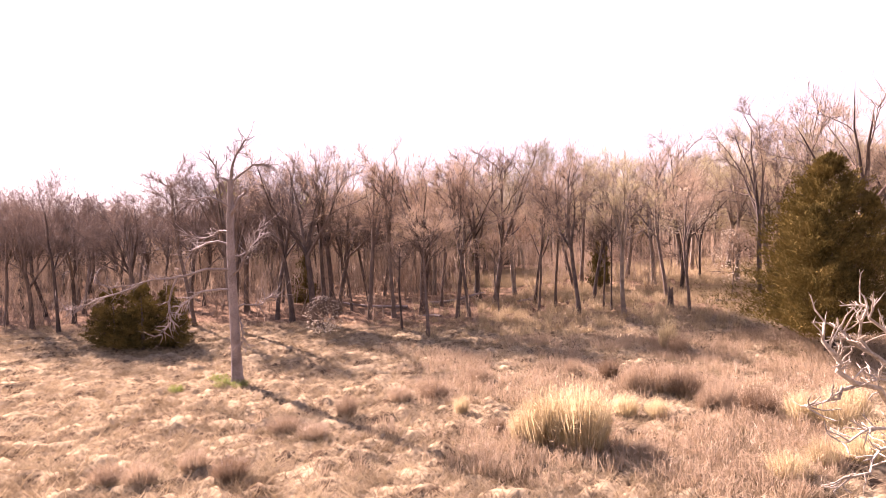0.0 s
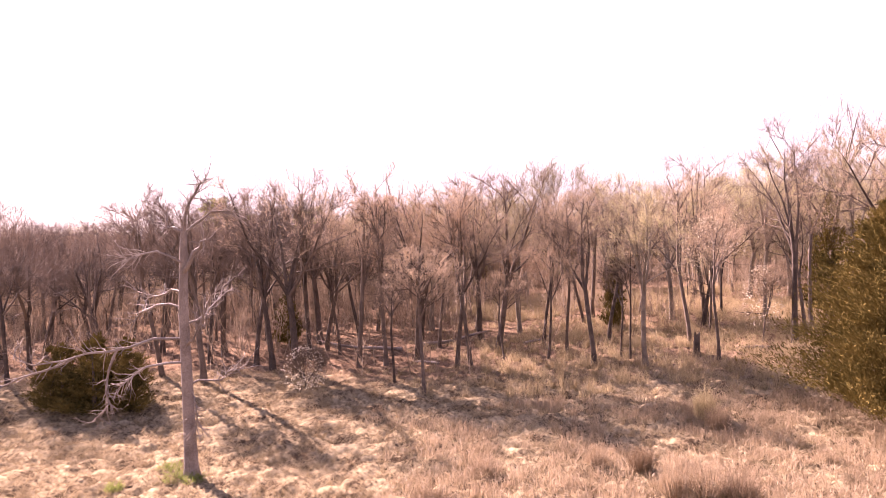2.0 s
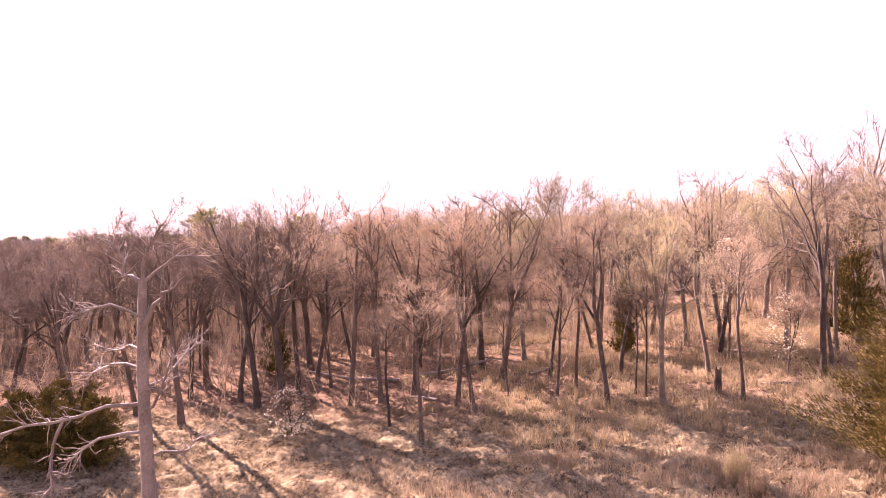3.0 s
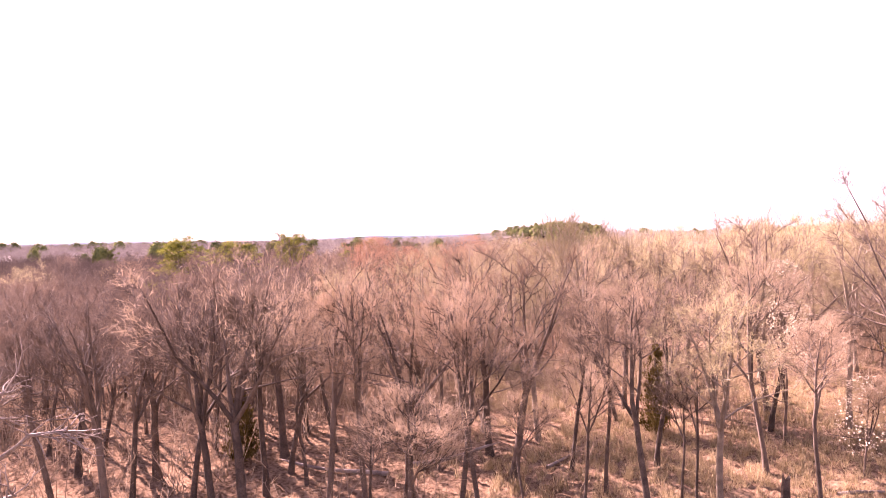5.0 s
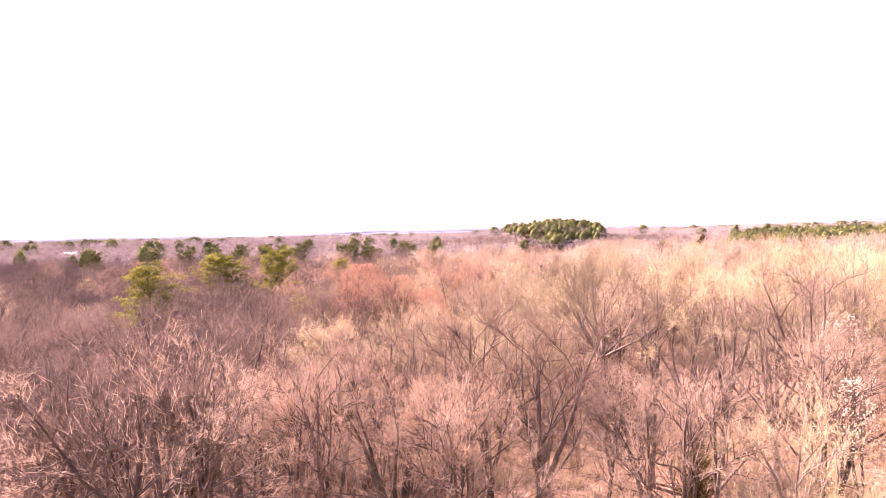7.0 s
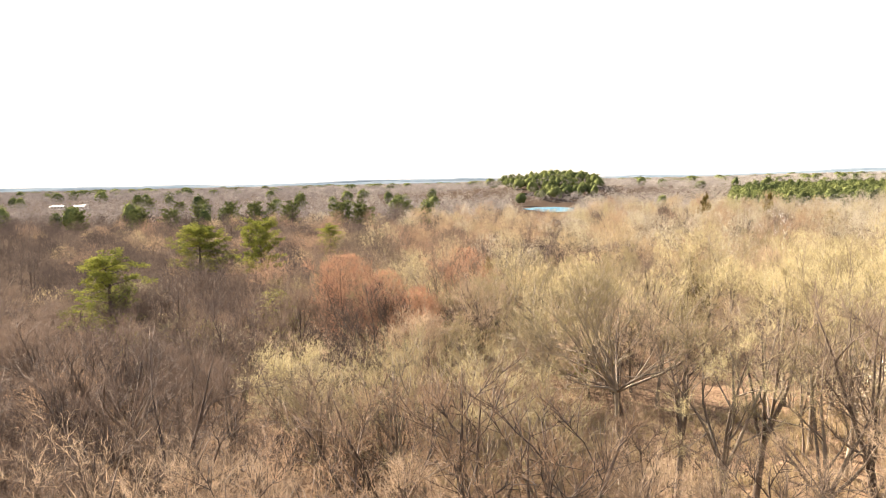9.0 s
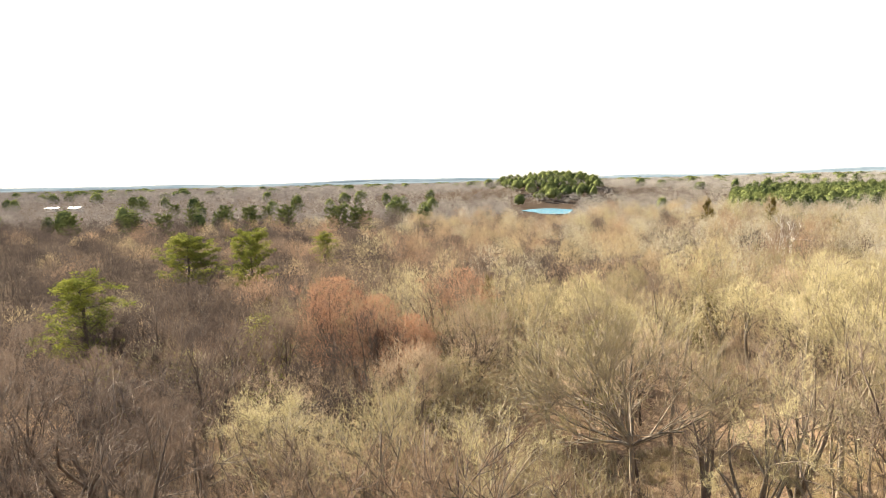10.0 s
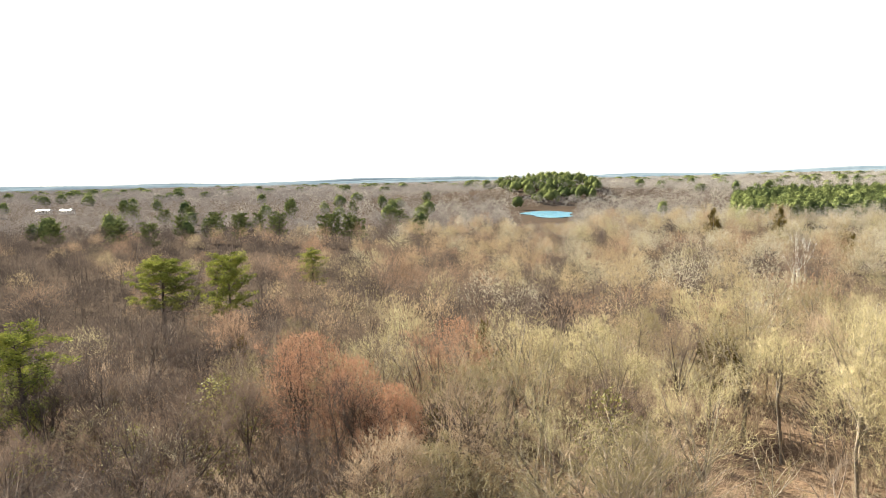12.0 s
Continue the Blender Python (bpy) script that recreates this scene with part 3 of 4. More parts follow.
# trunks along the edge of the wood: kind, x, y, width, height
EDGE = [(3, -7.7, 40.2, 1.0, 1.0), (1, -7.7, 43.3, 0.9, 1.0), (1, -4.2, 41.0, 0.9, 1.0), (4, -6.0, 44.3, 0.9, 0.8), (1, -2.6, 41.0, 0.8, 1.0),
        (4, -1.7, 37.3, 0.7, 0.6), (4, 0.0, 35.2, 0.9, 0.75), (5, 1.6, 40.6, 0.9, 1.0), (2, 2.4, 40.4, 0.9, 1.0), (0, 3.2, 47.7, 1.0, 1.05),
        (0, 4.2, 44.6, 1.05, 1.05), (4, 4.3, 40.5, 0.6, 0.55), (2, 7.1, 44.9, 0.8, 0.9), (2, 6.9, 40.8, 0.6, 0.7), (4, 8.2, 42.3, 0.9, 1.0),
        (5, 12.0, 61.1, 1.0, 1.0), (5, 9.2, 38.9, 1.0, 0.98), (1, 12.1, 54.2, 1.0, 1.0), (4, 11.1, 40.8, 0.6, 0.6), (4, 11.4, 39.9, 0.6, 0.7),
        (0, 16.3, 55.6, 1.0, 1.0), (5, 16.0, 43.5, 0.9, 1.0), (0, 20.0, 51.6, 1.0, 1.1), (1, 21.4, 41.6, 1.0, 1.1), (2, 25.2, 47.0, 1.0, 1.1),
        (3, 28.0, 49.4, 1.0, 1.2), (3, 24.2, 36.8, 1.15, 1.06), (4, 15.9, 38.8, 0.9, 0.85), (1, -12.2, 37.9, 1.0, 0.95), (5, -10.6, 41.8, 1.0, 0.95), (0, -9.3, 40.8, 0.9, 1.0),
        (5, -7.2, 45.8, 1.0, 0.9), (5, -24.4, 41.3, 1.0, 0.85), (2, -15.3, 39.5, 1.0, 1.05), (0, -20.7, 42.2, 0.9, 0.9), (5, -28.6, 44.6, 1.0, 0.85), (1, -18.3, 45.7, 1.0, 0.9)]
placed = []
for k, x, y, w, h in EDGE:
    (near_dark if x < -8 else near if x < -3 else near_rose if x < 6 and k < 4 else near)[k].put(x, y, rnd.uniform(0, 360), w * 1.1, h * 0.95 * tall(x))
    placed.append((x, y))
pale[1].put(11.8, 38.3, 130, 0.95, 0.83, "pale-barked bare tree forking low at the edge of the wood")
placed.append((11.8, 38.3))

# trees that stand out by their form or colour
def special(name, label, x, y, geos, mats, turn=0.0):
    placed.append((x, y))
    return Kind(name, label, "tree", geos, mats, "bare trees of the wood").put(x, y, turn)


special("spreading_oak", "broad spreading bare oak with many pale upswept limbs", 10.5, 56.7, bare_tree(301, 12.0, 9.0, 0.55, 9, 2, 0.85, limbs=60, open_up=1.45, shell=900), (BARK_PALE, TWIG_TAN))
placed += [(7.8, 56.6), (12.0, 56.2), (-28.5, 80.0), (-26.5, 76.0), (-25.0, 72.5)]
for k, (x, y, h, w, n) in enumerate(((-6.7, 77.0, 11.6, 6.5, 2600), (-3.2, 74.5, 10.6, 4.5, 1500), (-0.6, 72.3, 9.6, 4.0, 1500), (3.0, 80.6, 11.5, 6.0, 900))):
    tg, lg, cg = bare_tree(310 + k, h, w, 0.35, 4, 1, 0.9, limbs=16)
    leaves_on(cg, 320 + k, h, w, h * 0.42, n * 2, 0.12)
    special("russet_oak", "oak still holding russet dead leaves in its crown", x, y, (tg, lg, cg), (BARK, TWIG_RED))
for k, (x, y, h, w, n) in enumerate(((-12.7, 77.2, 9.8, 6.0, 1300), (-16.7, 73.1, 8.0, 4.5, 600), (12.3, 73.7, 9.0, 5.5, 800), (-20.8, 69.7, 8.0, 4.0, 500))):
    tg, lg, cg = bare_tree(330 + k, h, w, 0.3, 4, 1, 0.8, limbs=15)
    vine = Geo()
    leaves_on(vine, 340 + k, h * 0.9, w * 0.9, h * 0.2, n, 0.22)
    root = special("vine_clad_tree", "bare tree hung with olive green brier and vine leaves", x, y, (tg, lg, cg), (BARK, TWIG_DARK))
    part("vine", vine, LEAF_OLIVE, root, "olive green vine leaves")
for k, (x, y) in enumerate(((59.1, 138.5), (62.6, 143.0), (56.4, 136.0))):
    tg, lg, cg = bare_tree(350 + k, 10.5 - k, 5.0, 0.5, 4, 1, 1.9, limbs=14, shell=300)
    special("white_sycamore", "bare sycamore with bright white trunk and pale branches", x, y, (tg, lg, cg), (BARK_WHITE, BARK_PALE))
for k, (x, y, h, w, n, low_z) in enumerate(((20.2, 43.0, 4.6, 2.6, 420, 1.0), (21.9, 53.6, 9.0, 4.0, 1100, 4.5), (18.4, 46.6, 7.6, 3.4, 700, 4.2))):
    tg, lg, cg = bare_tree(360 + k, h, w, 0.3, 3, 2, 0.8, limbs=10)
    leaf = Geo()
    leaves_on(leaf, 370 + k, h, w, low_z, n, 0.13)
    root = special("leafy_sapling", "slender young tree with pale glossy dry leaves", x, y, (tg, lg, cg), (BARK, TWIG_GREY))
    part("foliage", leaf, LEAF_PALE, root, "pale dry leaves that catch the sun")

# trees that fill the wood, thinner in its grassy glades
GLADES = [(18.0, 60.5, 3.6, 6.5), (7.0, 61.0, 4.5, 5.0), (12.0, 66.0, 5.0, 5.0), (21.0, 75.0, 5.0, 7.5), (24.5, 53.5, 5.5, 4.0), (22.0, 67.0, 5.5, 3.5), (10.5, 49.5, 3.0, 2.4), (15.5, 45.5, 3.5, 3.0), (-10.0, 69.0, 2.6, 4.0)]


def in_glade(x, y, grow=1.0):
    return any(((x - a) / (c * grow)) ** 2 + ((y - b) / (d * grow)) ** 2 < 1 for a, b, c, d in GLADES)


hue = random.Random(21)
count = 0
y = 39.0
while y < 90.0:
    step = 3.1 + (y - 39) * 0.033
    half = 0.74 * y + 1.0
    x = -half + rnd.uniform(0, step)
    while x < half:
        px, py = x + rnd.uniform(-1.1, 1.1), y + rnd.uniform(-1.1, 1.1)
        x += step * (1.0 + (0.25 if y < 46 else 0))
        if in_glade(px, py) or any((px - a) ** 2 + (py - b) ** 2 < 5.5 for a, b in placed):
            continue
        if px > 14 and py < 44:
            continue
        placed.append((px, py))
        is_pale = rnd.random() < (0.04 + 0.82 * min(1, max(0, (px + 13) / 21))) * (0.35 if py < 48 else 1.0)
        close = py < 64 and abs(px) < 0.6 * py
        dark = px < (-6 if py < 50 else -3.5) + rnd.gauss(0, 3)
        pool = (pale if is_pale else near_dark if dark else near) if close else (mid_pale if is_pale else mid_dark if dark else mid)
        kind = rnd.randrange(len(pool))
        if not dark and -6 < px < 14 and py < 66 and hue.random() < 0.5:
            pool = near_rose if close else mid_rose
            kind %= len(pool)
        pool[kind].put(px, py, rnd.uniform(0, 360), rnd.uniform(0.8, 1.2), (rnd.uniform(0.74, 1.0) if py < 50 else rnd.uniform(0.66, 0.92)) * tall(px))
        count += 1
    y += step
print("filler trees", count)

# ---- the dead tree in the meadow ----
def build_dead_tree():
    g = Geo()
    r = random.Random(5)
    V = Vector
    root = thing("dead_tree", "tall dead grey tree with broken limbs standing alone in straw meadow", "tree", -7.16, 24.85)
    g.tube([V((0, 0, -0.1)), V((-0.02, 0, 0.35)), V((-0.04, 0, 1.5)), V((-0.1, 0.03, 3.5)), V((-0.14, 0, 5.5)), V((-0.12, 0.04, 7.0)), V((-0.06, 0, 8.3))],
           [0.33, 0.235, 0.2, 0.18, 0.16, 0.14, 0.11], 10, tip=False)
    limbs = [  # start radius, then points (x, y, z) from the trunk outwards
        (0.10, (-0.06, 0, 8.25), (-0.45, 0.1, 8.45), (-0.72, 0.2, 8.6), (-0.84, 0.2, 9.07), (-1.0, 0.1, 9.45)),
        (0.10, (-0.05, 0, 8.25), (0.05, -0.1, 8.8), (0.26, -0.2, 9.26), (0.64, -0.3, 9.8), (0.8, -0.3, 9.95)),
        (0.08, (-0.05, 0, 8.2), (0.58, 0.2, 8.75), (1.1, 0.3, 8.96), (1.5, 0.5, 8.92)),
        (0.07, (-0.1, 0, 7.2), (-0.84, -0.3, 7.65), (-1.5, -0.5, 7.46), (-1.8, -0.6, 7.5)),
        (0.13, (-0.1, 0, 6.9), (0.35, -0.2, 7.6), (0.65, -0.3, 7.95), (0.87, -0.4, 8.1)),
        (0.07, (-0.1, 0, 4.4), (0.3, -0.3, 4.7), (0.7, -0.6, 5.3), (1.1, -0.8, 6.1), (1.5, -0.9, 6.45)),
        (0.08, (-0.1, 0, 5.7), (-1.2, 0.4, 5.8), (-2.0, 0.7, 5.5), (-2.3, 0.8, 5.2)),
        (0.09, (-0.1, 0, 4.7), (-1.0, -0.4, 4.76), (-2.25, -0.9, 4.44), (-3.5, -1.3, 4.24), (-4.9, -1.6, 4.37)),
        (0.06, (-2.0, -0.8, 4.5), (-2.25, -0.9, 3.8), (-2.3, -1.0, 3.15), (-2.22, -1.0, 2.76), (-2.57, -1.1, 2.25)),
        (0.07, (-0.1, 0, 3.9), (-1.2, -0.5, 3.86), (-1.7, -0.7, 3.5), (-2.06, -0.8, 3.15)),
        (0.06, (-0.05, 0, 3.1), (0.7, 0.3, 3.2), (1.1, 0.5, 3.45), (1.6, 0.6, 3.5)),
        (0.06, (-3.2, -1.2, 4.3), (-4.2, -1.4, 3.9), (-5.3, -1.5, 3.5), (-6.1, -1.7, 3.34)),
        (0.05, (-0.1, 0, 6.2), (-0.9, 0.8, 6.3), (-1.8, 1.6, 6.0), (-2.9, 2.1, 6.2)),
        (0.03, (0.05, -0.1, 3.0), (0.25, -0.2, 2.6), (0.3, -0.2, 1.9), (0.12, -0.2, 1.3)),
        (0.05, (-0.1, 0, 5.2), (0.3, 0.7, 5.4), (0.5, 1.5, 5.9), (0.8, 2.2, 6.2))]
    part("trunk", g, BARK_DEAD, root)
    for rad, *pts in limbs:
        g = Geo()
        pts = [V(p) for p in pts]
        bent = []
        for a, b in zip(pts, pts[1:]):
            bent += [a, a.lerp(b, 0.5) + V((r.gauss(0, 0.05), r.gauss(0, 0.08), r.gauss(0, 0.05)))]
        bent.append(pts[-1])
        n = len(bent)
        g.tube(bent, [rad * 0.62 * (1 - 0.85 * i / n) + 0.008 for i in range(n)], 6)
        for _ in range(int(8 + 2 * n * (rad < 0.11))):
            p, d = along(bent, r.uniform(0.3, 1.0))
            tw = limb_points(p, side_way(d, r.uniform(0.4, 1.0), r), r.uniform(0.3, 1.1), 3, 0.25, 0.02, r)
            g.tube(tw, [0.018, 0.014, 0.009, 0.004], 4)
            for _ in range(2):
                p2, d2 = along(tw, r.uniform(0.3, 1))
                g.spike(p2, p2 + side_way(d2, 0.7, r) * r.uniform(0.15, 0.45), 0.008)
        part("limb", g, BARK_DEAD, root)


build_dead_tree()

# ---- cedars ----
Kind("cedar_tree", "large dense dark green red cedar at the meadow edge", "tree", cedar_geo(3, 8.8, 10.8, 1250, 100, 0.15, 7, 0.13), (BARK, CEDAR), "cedars").put(18.5, 28.4)
cedar = Kind("cedar_tree", "dark green bushy cedar among bare trees", "tree", cedar_geo(8, 4.2, 3.6, 170, 44, 0.18, 4), (BARK, CEDAR), "cedars")
for x, y, t, w, h in ((-16.7, 32.6, 20, 0.85, 0.75), (-17.6, 33.3, 310, 0.8, 0.7), (-14.9, 32.2, 120, 1.05, 0.82), (-13.5, 32.7, 250, 0.8, 0.7), (-15.7, 33.8, 70, 1.0, 0.8), (-14.2, 33.9, 200, 0.9, 0.75), (12.6, 49.2, 10, 0.75, 1.2), (-10.2, 47.4, 80, 0.8, 0.9),
                      (1.5, 75.7, 50, 1.6, 1.5), (27.4, 93.2, 70, 1.7, 1.9), (5.6, 87.0, 190, 1.4, 2.2), (-17.1, 82.1, 30, 1.3, 1.3), (-23.8, 84.0, 60, 1.3, 1.3),
                      (-17.3, 95.1, 60, 1.5, 1.6), (27.8, 49.6, 10, 1.3, 2.0), (74.4, 208.8, 60, 2.2, 2.6), (91.7, 207.6, 10, 2.0, 2.6),
                      (82.0, 161.4, 10, 1.6, 1.8), (105.5, 201.5, 99, 1.6, 1.5)):
    cedar.put(x, y, t, w, h)

# ---- pines that stand out of the canopy ----
pine = Kind("pine_tree", "tall green pine with open rounded crown above bare trees", "tree", pine_geo(2, 12.6, 5.8, 4.2, 42, 9, 46, 0.24, 0.028), (BARK, PINE), "pines")
pine2 = Kind("pine_tree", "tall green pine with broad dense crown above bare trees", "tree", pine_geo(7, 12.6, 7.8, 4.4, 48, 10, 44, 0.28, 0.036), (BARK, PINE), "pines")
pine.put(-28.2, 79.7, 0, 1.35, 0.9)
pine2.put(-37.3, 122.9, 0, 1.45, 0.88)
pine2.put(-26.2, 118.0, 100, 1.15, 0.96)
pine.put(-22.7, 149.9, 40, 1.15, 0.72)
far_pine = Kind("pine_tree", "distant green pine above the grey winter canopy", "tree", pine_geo(9, 12.6, 9.0, 3.4, 30, 7, 20, 0.45, 0.13), (BARK, PINE_FAR), "pines")
for x, y, h in ((-92, 258, 0.95), (-82, 263, 1.02), (-79, 255, 0.9), (-67, 246, 1.05), (-72, 261, 0.95), (-68, 268, 0.95), (-56, 253, 1.05), (-60, 261, 0.9),
                (-100, 230, 0.95), (-86, 221, 0.95), (-125, 238, 0.9), (-35, 244, 1.05), (-31, 247, 1.0), (-39, 248, 1.0), (-28, 245, 0.9),
                (-22, 296, 1.0), (-18, 301, 0.95), (-9, 320, 0.95), (-127, 322, 0.9), (-118, 331, 0.95), (-151, 342, 1.0), (-74, 342, 1.0), (-49, 375, 1.0), (-172, 374, 1.0)):
    far_pine.put(x, y, rnd.uniform(0, 360), rnd.uniform(0.75, 1.1), h * 0.84)

# ---- woods too far to count ----
low, low_bark = [], []
for i, (h, w, fk, ld, th) in enumerate(NEAR_KINDS):
    tg, lg, cg = bare_tree(100 + i, h, w * 1.25, fk * 0.9, min(ld, 4), 0, th * 0.6, limbs=11, shell=780)
    vs, fs, n = [], [], 0
    for g in (tg, *lg, cg.branches):
        va, fa = g.arrays()
        vs.append(va)
        fs.append(fa + n)
        n += len(va)
    low_bark.append((np.concatenate(vs), np.concatenate(fs)))
    low.append(cg.arrays())


def tuft(seed, twigs, w, h, base, size, width, heart=False):
    """A far crown of twigs or needles over a rounded outline; evergreens have a dense heart."""
    r = random.Random(seed)
    g = Geo()
    if heart:
        dense_heart(g, seed, w * 0.9, base, h * 0.88)
    for _ in range(twigs):
        a, rr = r.uniform(0, 6.283), math.sqrt(r.random())
        zz = base + (h - base) * (1 - rr ** 2.4) ** 0.6 * r.uniform(0.8 if heart else 0.55, 0.97)
        p = Vector((math.cos(a) * rr * w / 2, math.sin(a) * rr * w / 2, zz))
        d = Vector((math.cos(a) * rr + r.gauss(0, 0.6), math.sin(a) * rr + r.gauss(0, 0.6), r.gauss(0.6, 0.5))).normalized()
        g.sliver(p - d * size * 0.3, p + d * size * r.uniform(0.4, 0.9), width)
    return g.arrays()


far_tufts = [tuft(200 + i, 150, 8.0, 10.5, 1.0, 0.9, 0.13) for i in range(5)] + [tuft(210 + i, 95, 8.0, 10.5, 1.0, 1.2, 0.24) for i in range(5)]
pine_tufts = [tuft(220 + i, 110, 6.0, 12.5, 3.0, 1.0, 0.36, True) for i in range(5)]
CLEARINGS = [(105, 204, 23, 15), (-40, 237, 17, 10), (68, 452, 30, 54), (55, 395, 20, 45), (-271, 476, 34, 10)]


def open_ground(x, y):
    return any(((x - a) / c) ** 2 + ((y - b) / d) ** 2 < 1 for a, b, c, d in CLEARINGS)


PINES = [(-37.3, 122.9), (-26.2, 118.0), (-22.7, 149.9)]


def by_pine(x, y):
    return any(abs(x - a) < 6 and -16 < y - b < 5 for a, b in PINES)


def view_of_lake(x, y, h):
    """Trees on the slope down to the lake stay low enough to let the water be seen."""
    if 120 < y < 405 and 0.103 < (x - 2.9) / (y - 36.5) < 0.198:
        return min(h, max(0.12, (22.6 - (y - 36.5) * 0.0645 - 0.8 - float(land(x, y))) / 12.6))
    return h


rows = []
for _ in range(420):
    py = rnd.uniform(52, 91)
    px = rnd.uniform(-0.74 * py, 0.74 * py)
    if not in_glade(px, py, 1.1) and all((px - a) ** 2 + (py - b) ** 2 > 2.2 for a, b in placed):
        rows.append((rnd.randrange(len(low)), px, py, float(land(px, py)), rnd.uniform(0, 6.28), rnd.uniform(0.6, 0.9), rnd.uniform(0.35, 0.7) * tall(px)))
y = 91.0
while y < 260:
    step = 5.4 + (y - 91) * 0.014
    half = 0.76 * y
    x = -half + rnd.uniform(0, step)
    while x < half:
        px, py = x + rnd.uniform(-1.6, 1.6), y + rnd.uniform(-1.6, 1.6)
        x += step
        if not open_ground(px, py):
            rows.append((rnd.randrange(len(low)), px, py, float(land(px, py)), rnd.uniform(0, 6.28), rnd.uniform(0.58, 1.0), view_of_lake(px, py, rnd.uniform(0.5, 0.92) * tall(px * 0.6) * (0.8 if by_pine(px, py) else 1.0))))
    y += step
print("middle wood", len(rows))
stuff("distant_trunks", "dark trunks and limbs of the bare woodland beyond", "woodland", scatter(low_bark, rows), BARK)
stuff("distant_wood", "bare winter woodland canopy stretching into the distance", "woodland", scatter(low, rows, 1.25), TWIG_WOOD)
rows, prow = [], []
y = 257.0
while y < 2300:
    step = 6.6 + (y - 257) * 0.024
    half = 0.76 * y
    x = -half + rnd.uniform(0, step)
    while x < half:
        px, py = x + rnd.uniform(-3, 3), y + rnd.uniform(-3, 3)
        x += step
        if open_ground(px, py):
            continue
        hill = ((px - 92) / 46) ** 2 + ((py - 638) / 122) ** 2 < 1
        stand = 285 < py < 430 and px > 3 + 0.446 * (py - 36)
        chance = 0.9 if stand else (0.55 if hill else (0.0 if 5 < px < 100 and py < 468 else 0.04))
        row = (0, px, py, float(land(px, py)), rnd.uniform(0, 6.28), rnd.uniform(0.9, 1.4) * max(1, step / 9), view_of_lake(px, py, rnd.uniform(0.72, 1.08)))
        if row[6] > 0.3:
            ever = rnd.random() < chance
            (prow if ever else rows).append((rnd.randrange(5) + (5 if py > 450 and not ever else 0), *row[1:]))
    y += step
for _ in range(200):
    a, q = rnd.uniform(0, 6.283), math.sqrt(rnd.random())
    px, py = 92 + 44 * q * math.cos(a), 638 + 118 * q * math.sin(a)
    prow.append((rnd.randrange(5), px, py, float(land(px, py)), a, rnd.uniform(0.8, 1.5), rnd.uniform(0.6, 1.0)))
for _ in range(520):
    py = rnd.uniform(285, 430)
    px = rnd.uniform(3 + 0.446 * (py - 36), 0.74 * py)
    prow.append((rnd.randrange(5), px, py, float(land(px, py)), px, rnd.uniform(0.7, 1.2), rnd.uniform(0.72, 1.0)))
print("far wood", len(rows), len(prow))
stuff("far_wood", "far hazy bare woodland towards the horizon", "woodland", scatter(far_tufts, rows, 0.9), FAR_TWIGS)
stuff("far_pine_wood", "far stand of green pines on low hills", "woodland", scatter(pine_tufts, prow), PINE_FAR)


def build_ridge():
    """Wooded ridges along the horizon, their crest uneven, haze painted into their colour."""
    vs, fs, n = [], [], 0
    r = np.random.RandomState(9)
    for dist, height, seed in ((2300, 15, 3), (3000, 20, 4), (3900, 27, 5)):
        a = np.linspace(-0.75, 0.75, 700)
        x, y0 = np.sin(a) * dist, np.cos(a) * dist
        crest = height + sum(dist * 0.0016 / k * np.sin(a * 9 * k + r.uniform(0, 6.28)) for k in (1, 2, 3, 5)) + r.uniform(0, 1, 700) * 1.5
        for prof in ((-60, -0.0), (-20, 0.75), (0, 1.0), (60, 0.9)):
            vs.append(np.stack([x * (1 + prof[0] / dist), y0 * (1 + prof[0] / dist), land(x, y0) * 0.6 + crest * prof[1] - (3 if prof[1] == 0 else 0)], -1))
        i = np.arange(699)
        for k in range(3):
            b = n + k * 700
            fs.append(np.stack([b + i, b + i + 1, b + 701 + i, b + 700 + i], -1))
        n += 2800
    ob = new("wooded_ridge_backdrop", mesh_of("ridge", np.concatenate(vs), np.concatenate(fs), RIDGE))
    tagged(ob, "distant wooded ridges along the horizon, painted blue-grey with haze", "backdrop", kind="structure")


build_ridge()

# ---- grasses of the meadow ----
gold = [grass_clump(300 + i, 1.75, 0.95, 700, 0.2, 0.007) for i in range(3)]


def put_clump(name, label, geo, mat, x, y, w, h, turn, cache={}):
    key = (id(geo), mat.name)
    if key not in cache:
        cache[key] = mesh_of(name, *geo.arrays(), mat)
    ob = new(name, cache[key])
    ob.matrix_world = Matrix.LocRotScale((x, y, float(land(x, y))), Euler((0, 0, turn)), (w, w, h))
    return tagged(ob, label, "grass", "tall grass clumps in the meadow")


